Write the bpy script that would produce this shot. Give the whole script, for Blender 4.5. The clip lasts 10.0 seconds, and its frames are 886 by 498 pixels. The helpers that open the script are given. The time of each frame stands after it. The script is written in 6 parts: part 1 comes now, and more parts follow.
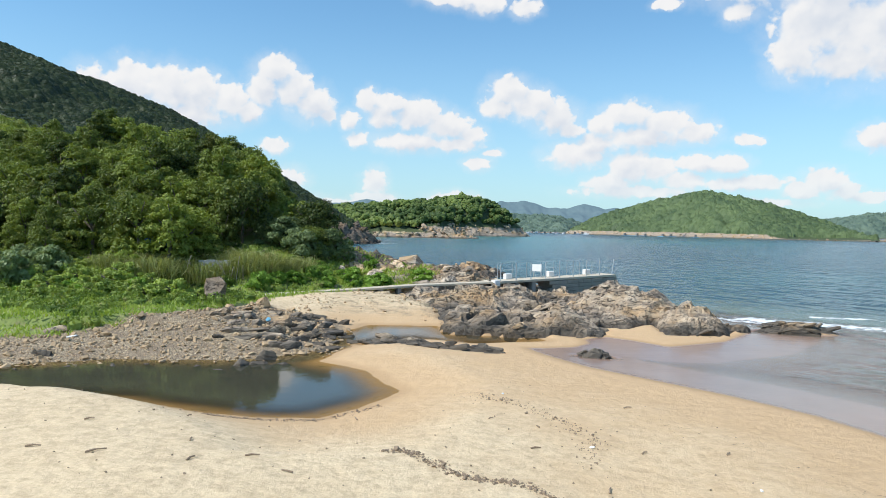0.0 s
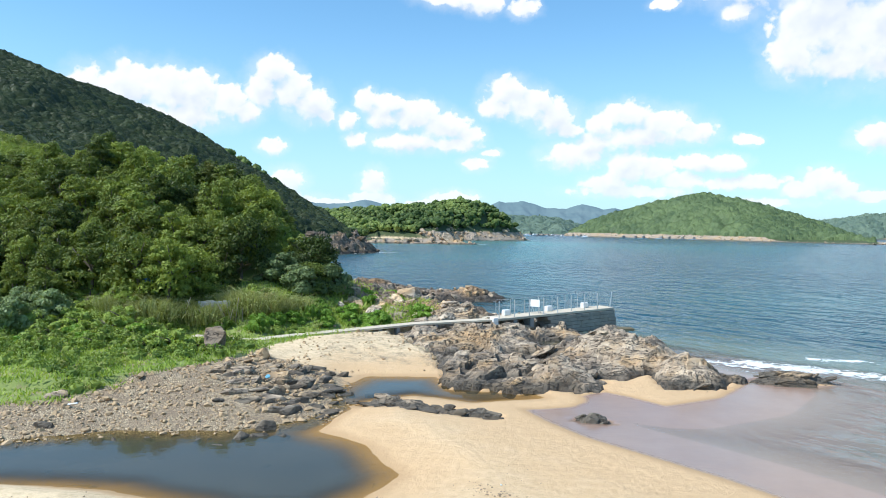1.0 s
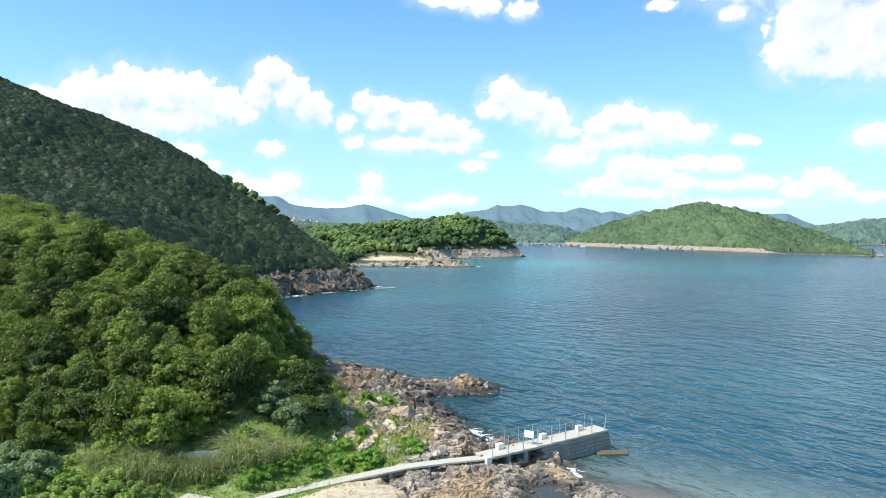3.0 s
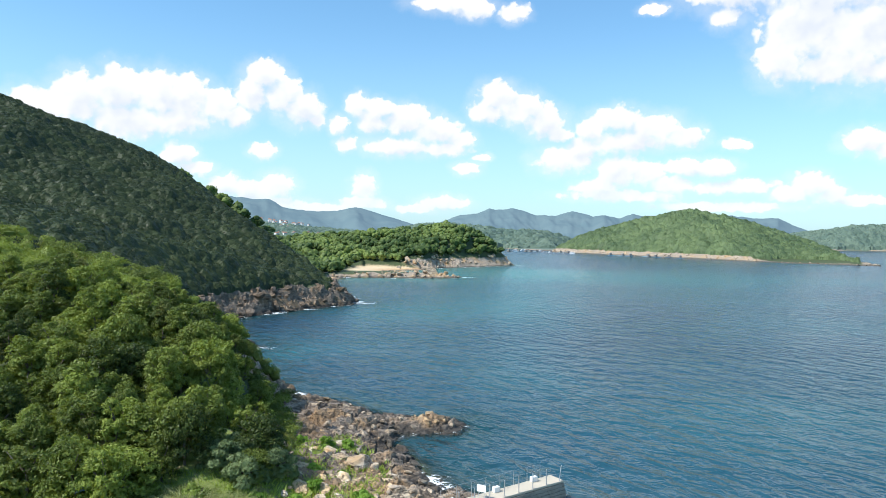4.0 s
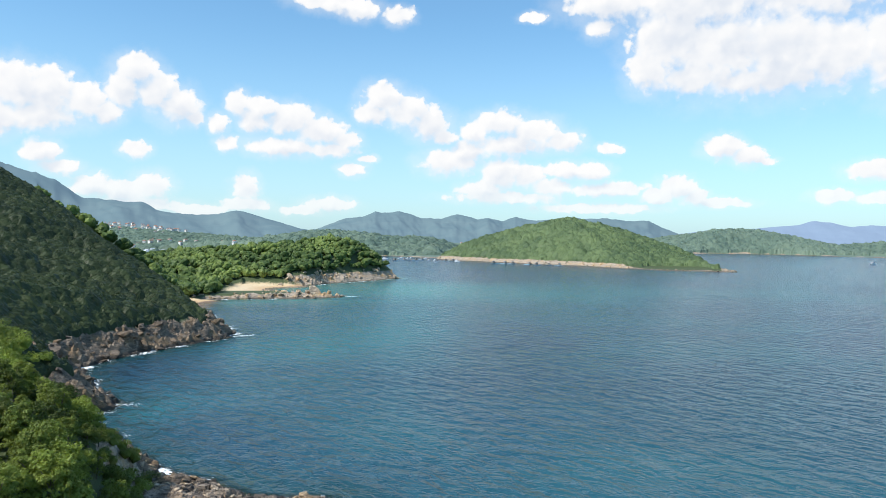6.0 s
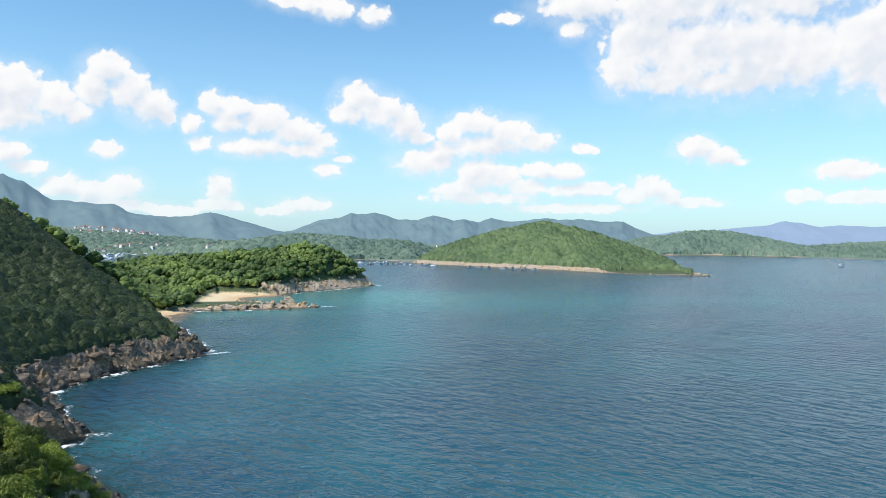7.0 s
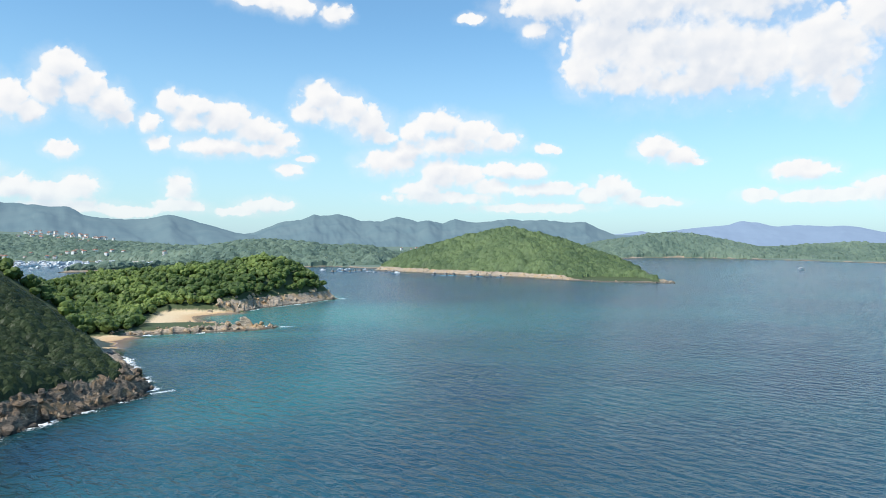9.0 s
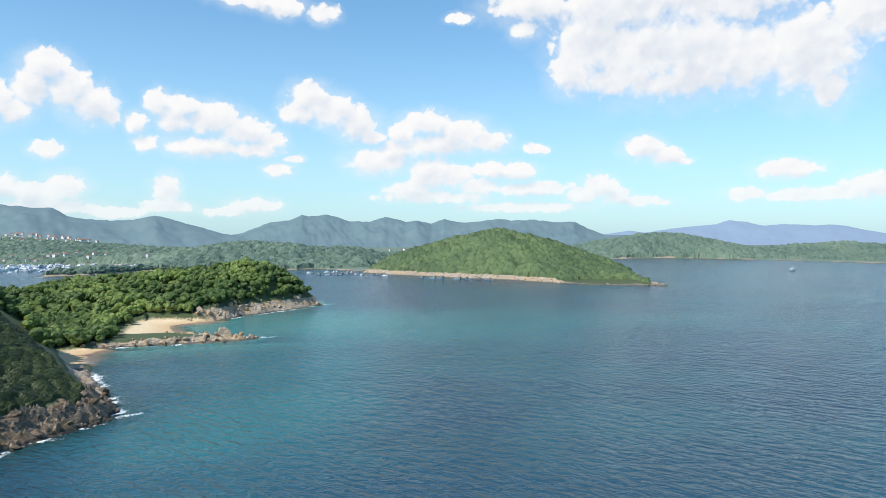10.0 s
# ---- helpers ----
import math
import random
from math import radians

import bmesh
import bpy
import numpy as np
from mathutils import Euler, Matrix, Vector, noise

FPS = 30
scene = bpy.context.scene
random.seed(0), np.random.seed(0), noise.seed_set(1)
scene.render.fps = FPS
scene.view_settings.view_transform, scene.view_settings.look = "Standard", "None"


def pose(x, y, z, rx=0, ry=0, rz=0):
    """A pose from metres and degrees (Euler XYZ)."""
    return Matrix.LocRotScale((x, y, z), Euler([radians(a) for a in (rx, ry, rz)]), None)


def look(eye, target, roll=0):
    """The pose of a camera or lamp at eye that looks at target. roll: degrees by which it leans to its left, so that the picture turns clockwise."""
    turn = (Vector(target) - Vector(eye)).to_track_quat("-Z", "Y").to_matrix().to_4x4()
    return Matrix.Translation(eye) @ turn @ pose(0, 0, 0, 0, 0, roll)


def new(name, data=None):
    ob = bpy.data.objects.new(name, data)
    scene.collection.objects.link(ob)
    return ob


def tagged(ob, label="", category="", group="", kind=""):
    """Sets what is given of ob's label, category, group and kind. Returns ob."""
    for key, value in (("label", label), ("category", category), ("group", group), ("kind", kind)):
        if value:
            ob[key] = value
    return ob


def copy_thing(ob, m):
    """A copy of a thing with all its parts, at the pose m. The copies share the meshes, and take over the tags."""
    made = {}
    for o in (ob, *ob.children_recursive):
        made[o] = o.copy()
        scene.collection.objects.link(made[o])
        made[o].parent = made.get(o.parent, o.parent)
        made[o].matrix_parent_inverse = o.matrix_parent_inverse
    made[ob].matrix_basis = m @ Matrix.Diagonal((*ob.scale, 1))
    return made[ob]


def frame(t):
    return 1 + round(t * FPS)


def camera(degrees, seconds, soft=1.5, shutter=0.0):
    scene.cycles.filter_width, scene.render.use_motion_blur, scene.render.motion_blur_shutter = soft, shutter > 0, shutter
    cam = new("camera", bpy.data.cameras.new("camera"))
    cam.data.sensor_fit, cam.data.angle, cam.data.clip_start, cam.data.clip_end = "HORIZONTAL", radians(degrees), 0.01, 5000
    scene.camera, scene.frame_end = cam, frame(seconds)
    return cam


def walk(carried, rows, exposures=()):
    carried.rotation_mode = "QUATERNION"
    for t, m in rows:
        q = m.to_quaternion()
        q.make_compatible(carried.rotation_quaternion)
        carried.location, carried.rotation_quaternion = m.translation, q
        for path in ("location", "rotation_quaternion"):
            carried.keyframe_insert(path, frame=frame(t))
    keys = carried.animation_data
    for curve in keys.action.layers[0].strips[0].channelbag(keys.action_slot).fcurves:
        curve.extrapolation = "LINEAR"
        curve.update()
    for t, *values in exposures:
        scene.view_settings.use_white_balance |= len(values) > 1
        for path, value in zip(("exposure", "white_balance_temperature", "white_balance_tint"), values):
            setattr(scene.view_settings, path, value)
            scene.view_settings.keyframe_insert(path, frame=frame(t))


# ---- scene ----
cam = camera(63.8, 10.0, soft=0.9)
PATH = [
    (0, (0.469, -1.13, 5.825), (0.453, 0.869, 5.763), 1.1),
    (0.5, (0.449, -1.182, 6.966), (0.434, 0.817, 6.904), 1.1),
    (1, (0.417, -1.247, 8.834), (0.405, 0.752, 8.772), 1.0),
    (1.5, (0.469, -1.208, 11.396), (0.459, 0.791, 11.336), 0.8),
    (2, (0.357, -1.102, 14.334), (0.349, 0.897, 14.274), 0.7),
    (2.5, (0.267, -0.743, 17.092), (0.259, 1.256, 17.032), 0.6),
    (2.7, (0.28, -0.65, 18.18), (0.273, 1.349, 18.121), 0.65),
    (3.8, (3.5, -0.49, 23.05), (3.489, 1.509, 23.000), 0.85),
    (4, (3.988, -0.341, 23.951), (4.001, 1.658, 23.902), 0.9),
    (4.5, (4.695, 0.433, 26.016), (4.845, 2.427, 25.972), 0.9),
    (5, (4.729, 1.284, 28.213), (4.974, 3.269, 28.171), 0.7),
    (5.5, (5.165, 1.49, 30.235), (5.462, 3.468, 30.194), 0.7),
    (5.7, (5.38, 1.52, 31.12), (5.690, 3.495, 31.079), 0.67),
    (6.8, (5.54, 1.59, 36.49), (5.922, 3.553, 36.451), 0.43),
    (7, (5.595, 1.647, 37.348), (5.99, 3.607, 37.309), 0.4),
    (7.5, (5.749, 3.076, 39.351), (6.166, 5.032, 39.312), 0.2),
    (8, (6.175, 6.092, 41.489), (6.621, 8.041, 41.45), 0.3),
    (8.5, (7.064, 10.148, 43.412), (7.538, 12.091, 43.374), 0.2),
    (9, (8.444, 15.551, 45.174), (8.937, 17.489, 45.135), 0.1),
    (9.5, (10.256, 21.735, 46.74), (10.759, 23.67, 46.7), 0.1),
    (10, (12.174, 28.42, 48.035), (12.697, 30.35, 47.995), -0.1),
]
walk(cam, [(t, look(eye, target, roll)) for t, eye, target, roll in PATH],
     [(0, -0.08, 6450, 10), (0.8, 0.10, 6250, 9), (1.5, 0.22, 6150, 8), (2.7, 0.24, 6150, 8), (4.0, 0.18, 6400, 10), (4.5, 0.14, 6500, 10), (6.5, 0.05, 6500, 10), (10, 0.02, 6500, 10)])

# ---------------------------------------------------------------- light
world = bpy.data.worlds.new("sky")
scene.world = world
world.use_nodes = True
SUN_AZ, SUN_EL = -112.0, 50.0      # degrees clockwise from +y, and up

# puffs of the fair-weather clouds: degrees round, degrees up, half width, half height
CLOUDS_WEST = [
    (-29.5, 7.9, 2.1, 1.5), (-26.8, 8.9, 1.9, 1.9), (-24.2, 9.8, 1.7, 1.8), (-21.5, 9.7, 1.9, 1.7), (-19.3, 9.7, 1.6, 1.6), (-17.3, 9.1, 1.7, 1.3),
    (-15.8, 8.5, 1.1, 0.8), (-23.5, 7.8, 3.2, 1.4), (-20.1, 8.0, 2.9, 1.1), (-13.8, 11.7, 1.7, 1.1), (-14.6, 10.3, 1.4, 1.4), (-12.6, 10.3, 1.6, 1.5),
    (-11.0, 9.4, 1.6, 1.4), (-9.8, 8.5, 0.8, 0.6), (-13.9, 6.0, 1.0, 0.6), (-19.9, 5.5, 1.2, 0.9), (-19.0, 4.5, 1.5, 0.6), (-16.7, 3.2, 1.5, 0.9),
    (-14.8, 3.0, 2.0, 0.8), (-12.8, 3.4, 1.4, 1.0),
]
CLOUDS_MID = [
    (-6.6, 9.8, 0.9, 1.0), (-4.9, 9.6, 1.6, 0.8), (-5.5, 8.6, 1.3, 1.0), (-2.7, 8.8, 2.2, 1.2), (-0.5, 7.9, 2.2, 1.2), (1.7, 7.3, 1.2, 0.7),
    (-3.1, 6.7, 3.3, 0.8), (0.2, 6.6, 2.2, 0.6), (2.2, 5.1, 1.1, 0.6), (3.3, 5.9, 0.8, 0.3), (-8.1, 8.3, 0.8, 0.8), (-7.4, 6.8, 0.9, 0.6),
    (4.7, 10.7, 1.7, 1.2), (3.8, 9.5, 1.5, 0.8), (6.5, 9.6, 2.0, 1.3), (8.3, 8.7, 1.9, 1.3), (9.6, 7.8, 1.1, 0.6),
]
CLOUDS_EAST = [
    (13.9, 8.9, 2.2, 1.0), (16.6, 8.1, 2.3, 1.2), (18.9, 7.4, 1.6, 0.9), (11.9, 8.2, 1.2, 0.9), (14.9, 7.2, 3.3, 1.0), (22.6, 6.8, 1.0, 0.4),
    (9.9, 5.8, 2.4, 1.1), (11.5, 6.7, 1.6, 0.9), (14.2, 4.9, 1.7, 1.4), (16.0, 4.6, 1.5, 1.0), (12.8, 3.6, 2.0, 0.8), (17.8, 3.8, 1.8, 0.7),
    (19.3, 5.2, 1.8, 0.7), (21.1, 5.0, 1.5, 0.7), (27.6, 3.7, 1.4, 0.9), (26.3, 3.1, 1.5, 0.6), (28.9, 3.0, 1.0, 0.6), (30.9, 6.7, 1.5, 0.9),
    (32.5, 6.0, 1.3, 0.7), (33.6, 5.6, 0.9, 0.3),
]
CLOUDS_HIGH = [
    (0.3, 17.6, 2.7, 0.7), (2.6, 17.3, 1.6, 0.8), (5.7, 16.9, 1.2, 0.7), (16.5, 16.8, 1.1, 0.4), (21.7, 15.8, 1.2, 0.8), (22.5, 17.4, 3.8, 1.1),
    (27.0, 14.6, 3.0, 2.9), (25.4, 12.5, 1.8, 1.5), (30.4, 13.7, 4.6, 3.0), (35.0, 13.4, 4.2, 3.0), (38.1, 12.7, 3.0, 2.3), (28.9, 12.0, 2.9, 1.3),
    (33.6, 11.5, 5.1, 1.1), (29.0, 17.2, 5.0, 2.2), (36.5, 17.4, 6.0, 2.6),
]
CLOUDS_FAR_EAST = [
    (42.6, 12.8, 3.2, 3.2), (43.6, 10.2, 1.3, 1.4), (46.2, 15.1, 3.0, 1.9), (41.0, 4.7, 2.0, 0.7), (42.6, 2.8, 3.4, 0.5), (46.3, 3.3, 1.7, 0.9),
]
CLOUDS_LOW = [
    (-14.0, 2.0, 3.6, 0.6), (-9.9, 1.7, 2.3, 0.4), (-6.0, 3.4, 1.0, 1.1), (-5.9, 2.2, 1.7, 0.6), (0.3, 2.3, 2.0, 0.6), (-1.7, 1.8, 1.8, 0.4),
    (14.5, 3.0, 4.2, 0.5), (22.3, 3.6, 3.0, 0.6), (21.5, 2.2, 5.1, 0.4), (30.4, 2.6, 2.3, 0.4), (38.1, 3.0, 1.3, 0.5),
]
CLOUDS = CLOUDS_WEST + CLOUDS_MID + CLOUDS_EAST + CLOUDS_HIGH + CLOUDS_FAR_EAST + CLOUDS_LOW


class Nodes:
    """Short hand for node trees."""

    def __init__(self, tree):
        self.t = tree

    def n(self, kind, **props):
        node = self.t.nodes.new(kind)
        for k, v in props.items():
            if k == "op":
                node.operation = v
            elif k == "dtype":
                node.data_type = v
            elif k == "blend":
                node.blend_type = v
        return node

    def put(self, socket, value):
        if isinstance(value, bpy.types.NodeSocket):
            self.t.links.new(value, socket)
        elif value is not None:
            socket.default_value = value

    def math(self, op, a, b=None, c=None, clamp=False):
        m = self.n("ShaderNodeMath", op=op)
        m.use_clamp = clamp
        for s, v in zip(m.inputs, (a, b, c)):
            self.put(s, v)
        return m.outputs[0]

    def vec(self, op, a, b=None, c=None):
        m = self.n("ShaderNodeVectorMath", op=op)
        for s, v in zip(m.inputs, (a, b, c)):
            self.put(s, v)
        return m.outputs["Value"] if op in ("LENGTH", "DOT_PRODUCT") else m.outputs[0]

    def noise(self, vector, scale, detail=4.0, rough=0.55, distort=0.0, colour=False):
        m = self.n("ShaderNodeTexNoise")
        self.put(m.inputs["Vector"], vector)
        m.inputs["Scale"].default_value, m.inputs["Detail"].default_value = scale, detail
        m.inputs["Roughness"].default_value, m.inputs["Distortion"].default_value = rough, distort
        return m.outputs["Color" if colour else "Fac"]

    def voronoi(self, vector, scale, feature="F1", out="Distance"):
        m = self.n("ShaderNodeTexVoronoi")
        m.feature = feature
        self.put(m.inputs["Vector"], vector)
        m.inputs["Scale"].default_value = scale
        return m.outputs[out]

    def step(self, value, lo, hi, a=0.0, b=1.0):
        m = self.n("ShaderNodeMapRange")
        m.interpolation_type = "SMOOTHSTEP"
        self.put(m.inputs["Value"], value)
        for k, v in zip(("From Min", "From Max", "To Min", "To Max"), (lo, hi, a, b)):
            m.inputs[k].default_value = v
        return m.outputs["Result"]

    def mix(self, fac, a, b, blend="MIX"):
        m = self.n("ShaderNodeMix", dtype="RGBA", blend=blend)
        self.put(m.inputs[0], fac)
        for s, v in ((m.inputs[6], a), (m.inputs[7], b)):
            self.put(s, (*v, 1) if isinstance(v, tuple) and len(v) == 3 else v)
        return m.outputs[2]

    def attr(self, name):
        m = self.n("ShaderNodeAttribute")
        m.attribute_name = name
        return m.outputs["Fac"]

    def bump(self, height, strength, distance, normal=None):
        m = self.n("ShaderNodeBump")
        m.inputs["Strength"].default_value, m.inputs["Distance"].default_value = strength, distance
        self.put(m.inputs["Height"], height)
        self.put(m.inputs["Normal"], normal)
        return m.outputs[0]


def build_sky():
    t = world.node_tree
    t.nodes.clear()
    k = Nodes(t)
    out = k.n("ShaderNodeOutputWorld")
    sky = k.n("ShaderNodeTexSky")
    sky.sky_type, sky.sun_disc = "NISHITA", False
    sky.sun_elevation, sky.sun_rotation = radians(SUN_EL), radians(SUN_AZ)
    sky.air_density, sky.dust_density, sky.ozone_density = 1.0, 0.6, 2.0
    way = k.n("ShaderNodeTexCoord").outputs["Generated"]
    sep = k.n("ShaderNodeSeparateXYZ")
    k.put(sep.inputs[0], way)
    az = k.math("MULTIPLY", k.math("ARCTAN2", sep.outputs[0], sep.outputs[1]), 180 / math.pi)
    el = k.math("MULTIPLY", k.math("ARCSINE", sep.outputs[2]), 180 / math.pi)
    comb = k.n("ShaderNodeCombineXYZ")
    k.put(comb.inputs[0], az)
    k.put(comb.inputs[1], el)
    flat = comb.outputs[0]
    # billows: round lumps of two sizes push the outline about
    wander = k.vec("SUBTRACT", k.noise(flat, 1.1, 3.0, 0.55, colour=True), (0.5, 0.5, 0.5))
    warped = k.vec("MULTIPLY_ADD", wander, (0.9, 0.7, 0), flat)
    lump = k.voronoi(warped, 0.95, "SMOOTH_F1")
    lit_side = k.math("SUBTRACT", k.voronoi(k.vec("ADD", warped, (-0.28, 0.34, 0)), 0.95, "SMOOTH_F1"), lump)
    small = k.voronoi(warped, 2.3, "SMOOTH_F1")

    def field(at):
        total = None
        for a, e, w, h in CLOUDS:
            d = k.vec("LENGTH", k.vec("MULTIPLY_ADD", at, (0.93 / w, 0.92 / h, 0), (-0.93 * a / w, -0.92 * e / h, 0)))
            total = d if total is None else k.math("SMOOTH_MIN", total, d, 0.22)
        return total

    f = field(warped)
    above = field(k.vec("ADD", warped, (-0.35, 0.8, 0)))
    fine = k.noise(flat, 2.2, 5.0, 0.6)
    push = k.math("MULTIPLY_ADD", lump, 0.62, k.math("MULTIPLY_ADD", small, 0.34, k.math("MULTIPLY_ADD", fine, 0.42, -0.58)))
    edge = k.math("ADD", f, push)
    under = k.step(k.math("SUBTRACT", above, f), 0.22, -0.22)
    crisp, soft_ = k.step(edge, 1.14, 0.82), k.step(edge, 1.25, 0.45)
    body = k.math("ADD", k.math("MULTIPLY", crisp, k.math("SUBTRACT", 1.0, under)), k.math("MULTIPLY", soft_, under))
    veil = k.step(k.math("ADD", f, k.math("MULTIPLY", k.noise(flat, 0.6, 5.0, 0.6), 0.9)), 2.1, 1.0, 0.0, 0.34)
    cover = k.math("MULTIPLY", k.math("MAXIMUM", body, veil), k.step(el, 0.3, 5.5, 0.72, 1.0))
    deep = k.math("MULTIPLY", k.step(above, 1.05, 0.3), k.step(k.noise(flat, 0.42, 3.0, 0.5), 0.30, 0.66, 0.3, 1.0))
    shade = k.math("SUBTRACT", k.math("MULTIPLY_ADD", small, 0.12, k.math("MULTIPLY", deep, 0.72)), k.math("MULTIPLY", lit_side, 0.55), clamp=True)
    white = k.mix(shade, (0.955, 0.955, 0.955), (0.70, 0.76, 0.85))
    haze = k.mix(k.step(el, -2.0, 18.0, 0.60, 0.06), (0, 0, 0), (1, 1, 1))
    blue = k.vec("SCALE", sky.outputs[0], None)
    blue.node.inputs["Scale"].default_value = 0.166
    blue = k.mix(1.0, blue, (0.67, 1.0, 1.10), "MULTIPLY")
    hz = k.n("ShaderNodeSeparateXYZ")
    k.put(hz.inputs[0], haze)
    blue = k.mix(hz.outputs[0], blue, (0.58, 0.79, 0.94))
    bg = k.n("ShaderNodeBackground")
    k.put(bg.inputs[0], k.mix(cover, blue, white))
    bg.inputs[1].default_value = 1.0
    t.links.new(bg.outputs[0], out.inputs[0])


build_sky()

sun = new("sun", bpy.data.lights.new("sun", "SUN"))
sun.data.energy, sun.data.angle, sun.data.color = 5.0, radians(0.5), (1.0, 0.965, 0.91)
a, e = radians(SUN_AZ), radians(SUN_EL)
sun_way = Vector((math.sin(a) * math.cos(e), math.cos(a) * math.cos(e), math.sin(e)))
sun.matrix_world = look(sun_way * 900, (0, 0, 0))


# ---------------------------------------------------------------- materials
def material(name):
    m = bpy.data.materials.new(name)
    m.use_nodes = True
    m.node_tree.nodes.clear()
    k = Nodes(m.node_tree)
    out = k.n("ShaderNodeOutputMaterial")
    b = k.n("ShaderNodeBsdfPrincipled")
    m.node_tree.links.new(b.outputs[0], out.inputs[0])
    return m, k, b, out


def place_of(k):
    return k.n("ShaderNodeNewGeometry").outputs["Position"]


def leaf_material(name, dark, light, dry=None, scale=0.09, translucent=0.28, sheet=False):
    m, k, b, out = material(name)
    g = k.n("ShaderNodeNewGeometry")
    pos, isl = g.outputs["Position"], g.outputs["Random Per Island"]
    rnd = k.n("ShaderNodeObjectInfo").outputs["Random"]
    if sheet:
        isl, rnd = k.noise(pos, scale * 40, 3.0, 0.6), k.attr("tint")
    patch = k.noise(pos, scale, 3.0, 0.6)
    fac = k.math("MULTIPLY_ADD", isl, 0.36, k.math("MULTIPLY_ADD", rnd, 0.55, k.step(patch, 0.35, 0.66, -0.18, 0.34)), clamp=True)
    col = k.mix(fac, dark, light)
    if dry:
        col = k.mix(k.step(k.noise(pos, scale * 2.3, 3.0, 0.6), 0.58, 0.74, 0.0, 0.75), col, dry)
    k.put(b.inputs["Base Color"], col)
    b.inputs["Roughness"].default_value = 0.5
    b.inputs["Specular IOR Level"].default_value = 0.2
    tr = k.n("ShaderNodeBsdfTranslucent")
    k.put(tr.inputs[0], k.mix(1.0, col, (1.3, 1.25, 0.5), "MULTIPLY"))
    mixer = k.n("ShaderNodeMixShader")
    mixer.inputs[0].default_value = translucent
    m.node_tree.links.new(b.outputs[0], mixer.inputs[1])
    m.node_tree.links.new(tr.outputs[0], mixer.inputs[2])
    m.node_tree.links.new(mixer.outputs[0], out.inputs[0])
    return m


LEAF_WOOD = leaf_material("woodland_leaves", (0.034, 0.058, 0.016), (0.26, 0.32, 0.062), (0.29, 0.27, 0.09))
# cloud shade over the steep hill is put into this darker leaf colour
LEAF_HILL = leaf_material("shaded_hill_leaves", (0.027, 0.040, 0.017), (0.053, 0.072, 0.027), None, 0.05, 0.15, True)
LEAF_BROAD = leaf_material("broad_grey_leaves", (0.065, 0.105, 0.042), (0.27, 0.34, 0.15), None, 0.2)
LEAF_BRIGHT = leaf_material("bright_creeper_leaves", (0.11, 0.21, 0.025), (0.27, 0.42, 0.07), None, 0.3)
LEAF_REED = leaf_material("reed_leaves", (0.17, 0.21, 0.065), (0.40, 0.42, 0.18), (0.38, 0.28, 0.16), 0.35)
LEAF_FAR = leaf_material("far_wood_leaves", (0.070, 0.115, 0.034), (0.31, 0.39, 0.10), None, 0.03)
LEAF_MEADOW = leaf_material("meadow_herb_leaves", (0.10, 0.165, 0.03), (0.40, 0.49, 0.11), (0.32, 0.27, 0.12), 0.4)
# distance haze is mixed into the leaf colours of these two woods
LEAF_ISLE = leaf_material("hazed_island_leaves", (0.075, 0.118, 0.058), (0.165, 0.222, 0.095), None, 0.02, 0.2, True)
LEAF_DIST = leaf_material("hazed_distant_leaves", (0.105, 0.158, 0.120), (0.185, 0.245, 0.175), None, 0.008, 0.2, True)
GRASS = leaf_material("grass_blades", (0.21, 0.31, 0.05), (0.42, 0.51, 0.12), (0.42, 0.37, 0.16), 0.35, 0.3)


def rock_colour(k, pos):
    """Tan and grey banded rock, rusty in patches, black with lichen at the tide's height."""
    band = k.noise(k.vec("MULTIPLY", pos, (0.5, 0.9, 2.6)), 0.8, 6.0, 0.65, 0.6)
    col = k.mix(k.step(band, 0.3, 0.7), (0.165, 0.130, 0.100), (0.53, 0.43, 0.32))
    col = k.mix(k.step(k.noise(pos, 0.16, 5.0, 0.65), 0.48, 0.62, 0.0, 0.75), col, (0.45, 0.29, 0.14))
    col = k.mix(k.step(k.noise(pos, 2.2, 5.0, 0.7), 0.54, 0.74, 0.0, 0.55), col, (0.58, 0.51, 0.41))
    turned = k.n("ShaderNodeMapping")
    turned.inputs["Rotation"].default_value = (0.3, 0.25, radians(34))
    turned.inputs["Scale"].default_value = (0.45, 1.5, 1.5)
    k.put(turned.inputs["Vector"], pos)
    seam = k.math("ABSOLUTE", k.math("SUBTRACT", k.noise(turned.outputs[0], 1.1, 7.0, 0.68, 0.9), 0.5))
    crack = k.step(seam, 0.0, 0.017)
    col = k.mix(crack, (0.04, 0.034, 0.028), col)
    sep = k.n("ShaderNodeSeparateXYZ")
    k.put(sep.inputs[0], pos)
    tide = k.math("ADD", sep.outputs[2], k.math("MULTIPLY", k.noise(pos, 0.5, 4.0, 0.6), -1.5))
    col = k.mix(k.step(tide, -0.42, 0.16, 0.86, 0.0), col, (0.062, 0.056, 0.047))
    return col, crack


def rock_material(name, dark, pale):
    m, k, b, out = material(name)
    pos = place_of(k)
    col, crack = rock_colour(k, pos)
    rnd = k.n("ShaderNodeObjectInfo").outputs["Random"]
    col = k.mix(1.0, col, k.mix(rnd, dark, pale), "MULTIPLY")
    k.put(b.inputs["Base Color"], col)
    b.inputs["Roughness"].default_value = 0.8
    hgt = k.math("ADD", k.noise(pos, 3.0, 7.0, 0.7), k.math("MULTIPLY", crack, 0.6))
    k.put(b.inputs["Normal"], k.bump(hgt, 0.9, 0.16))
    return m


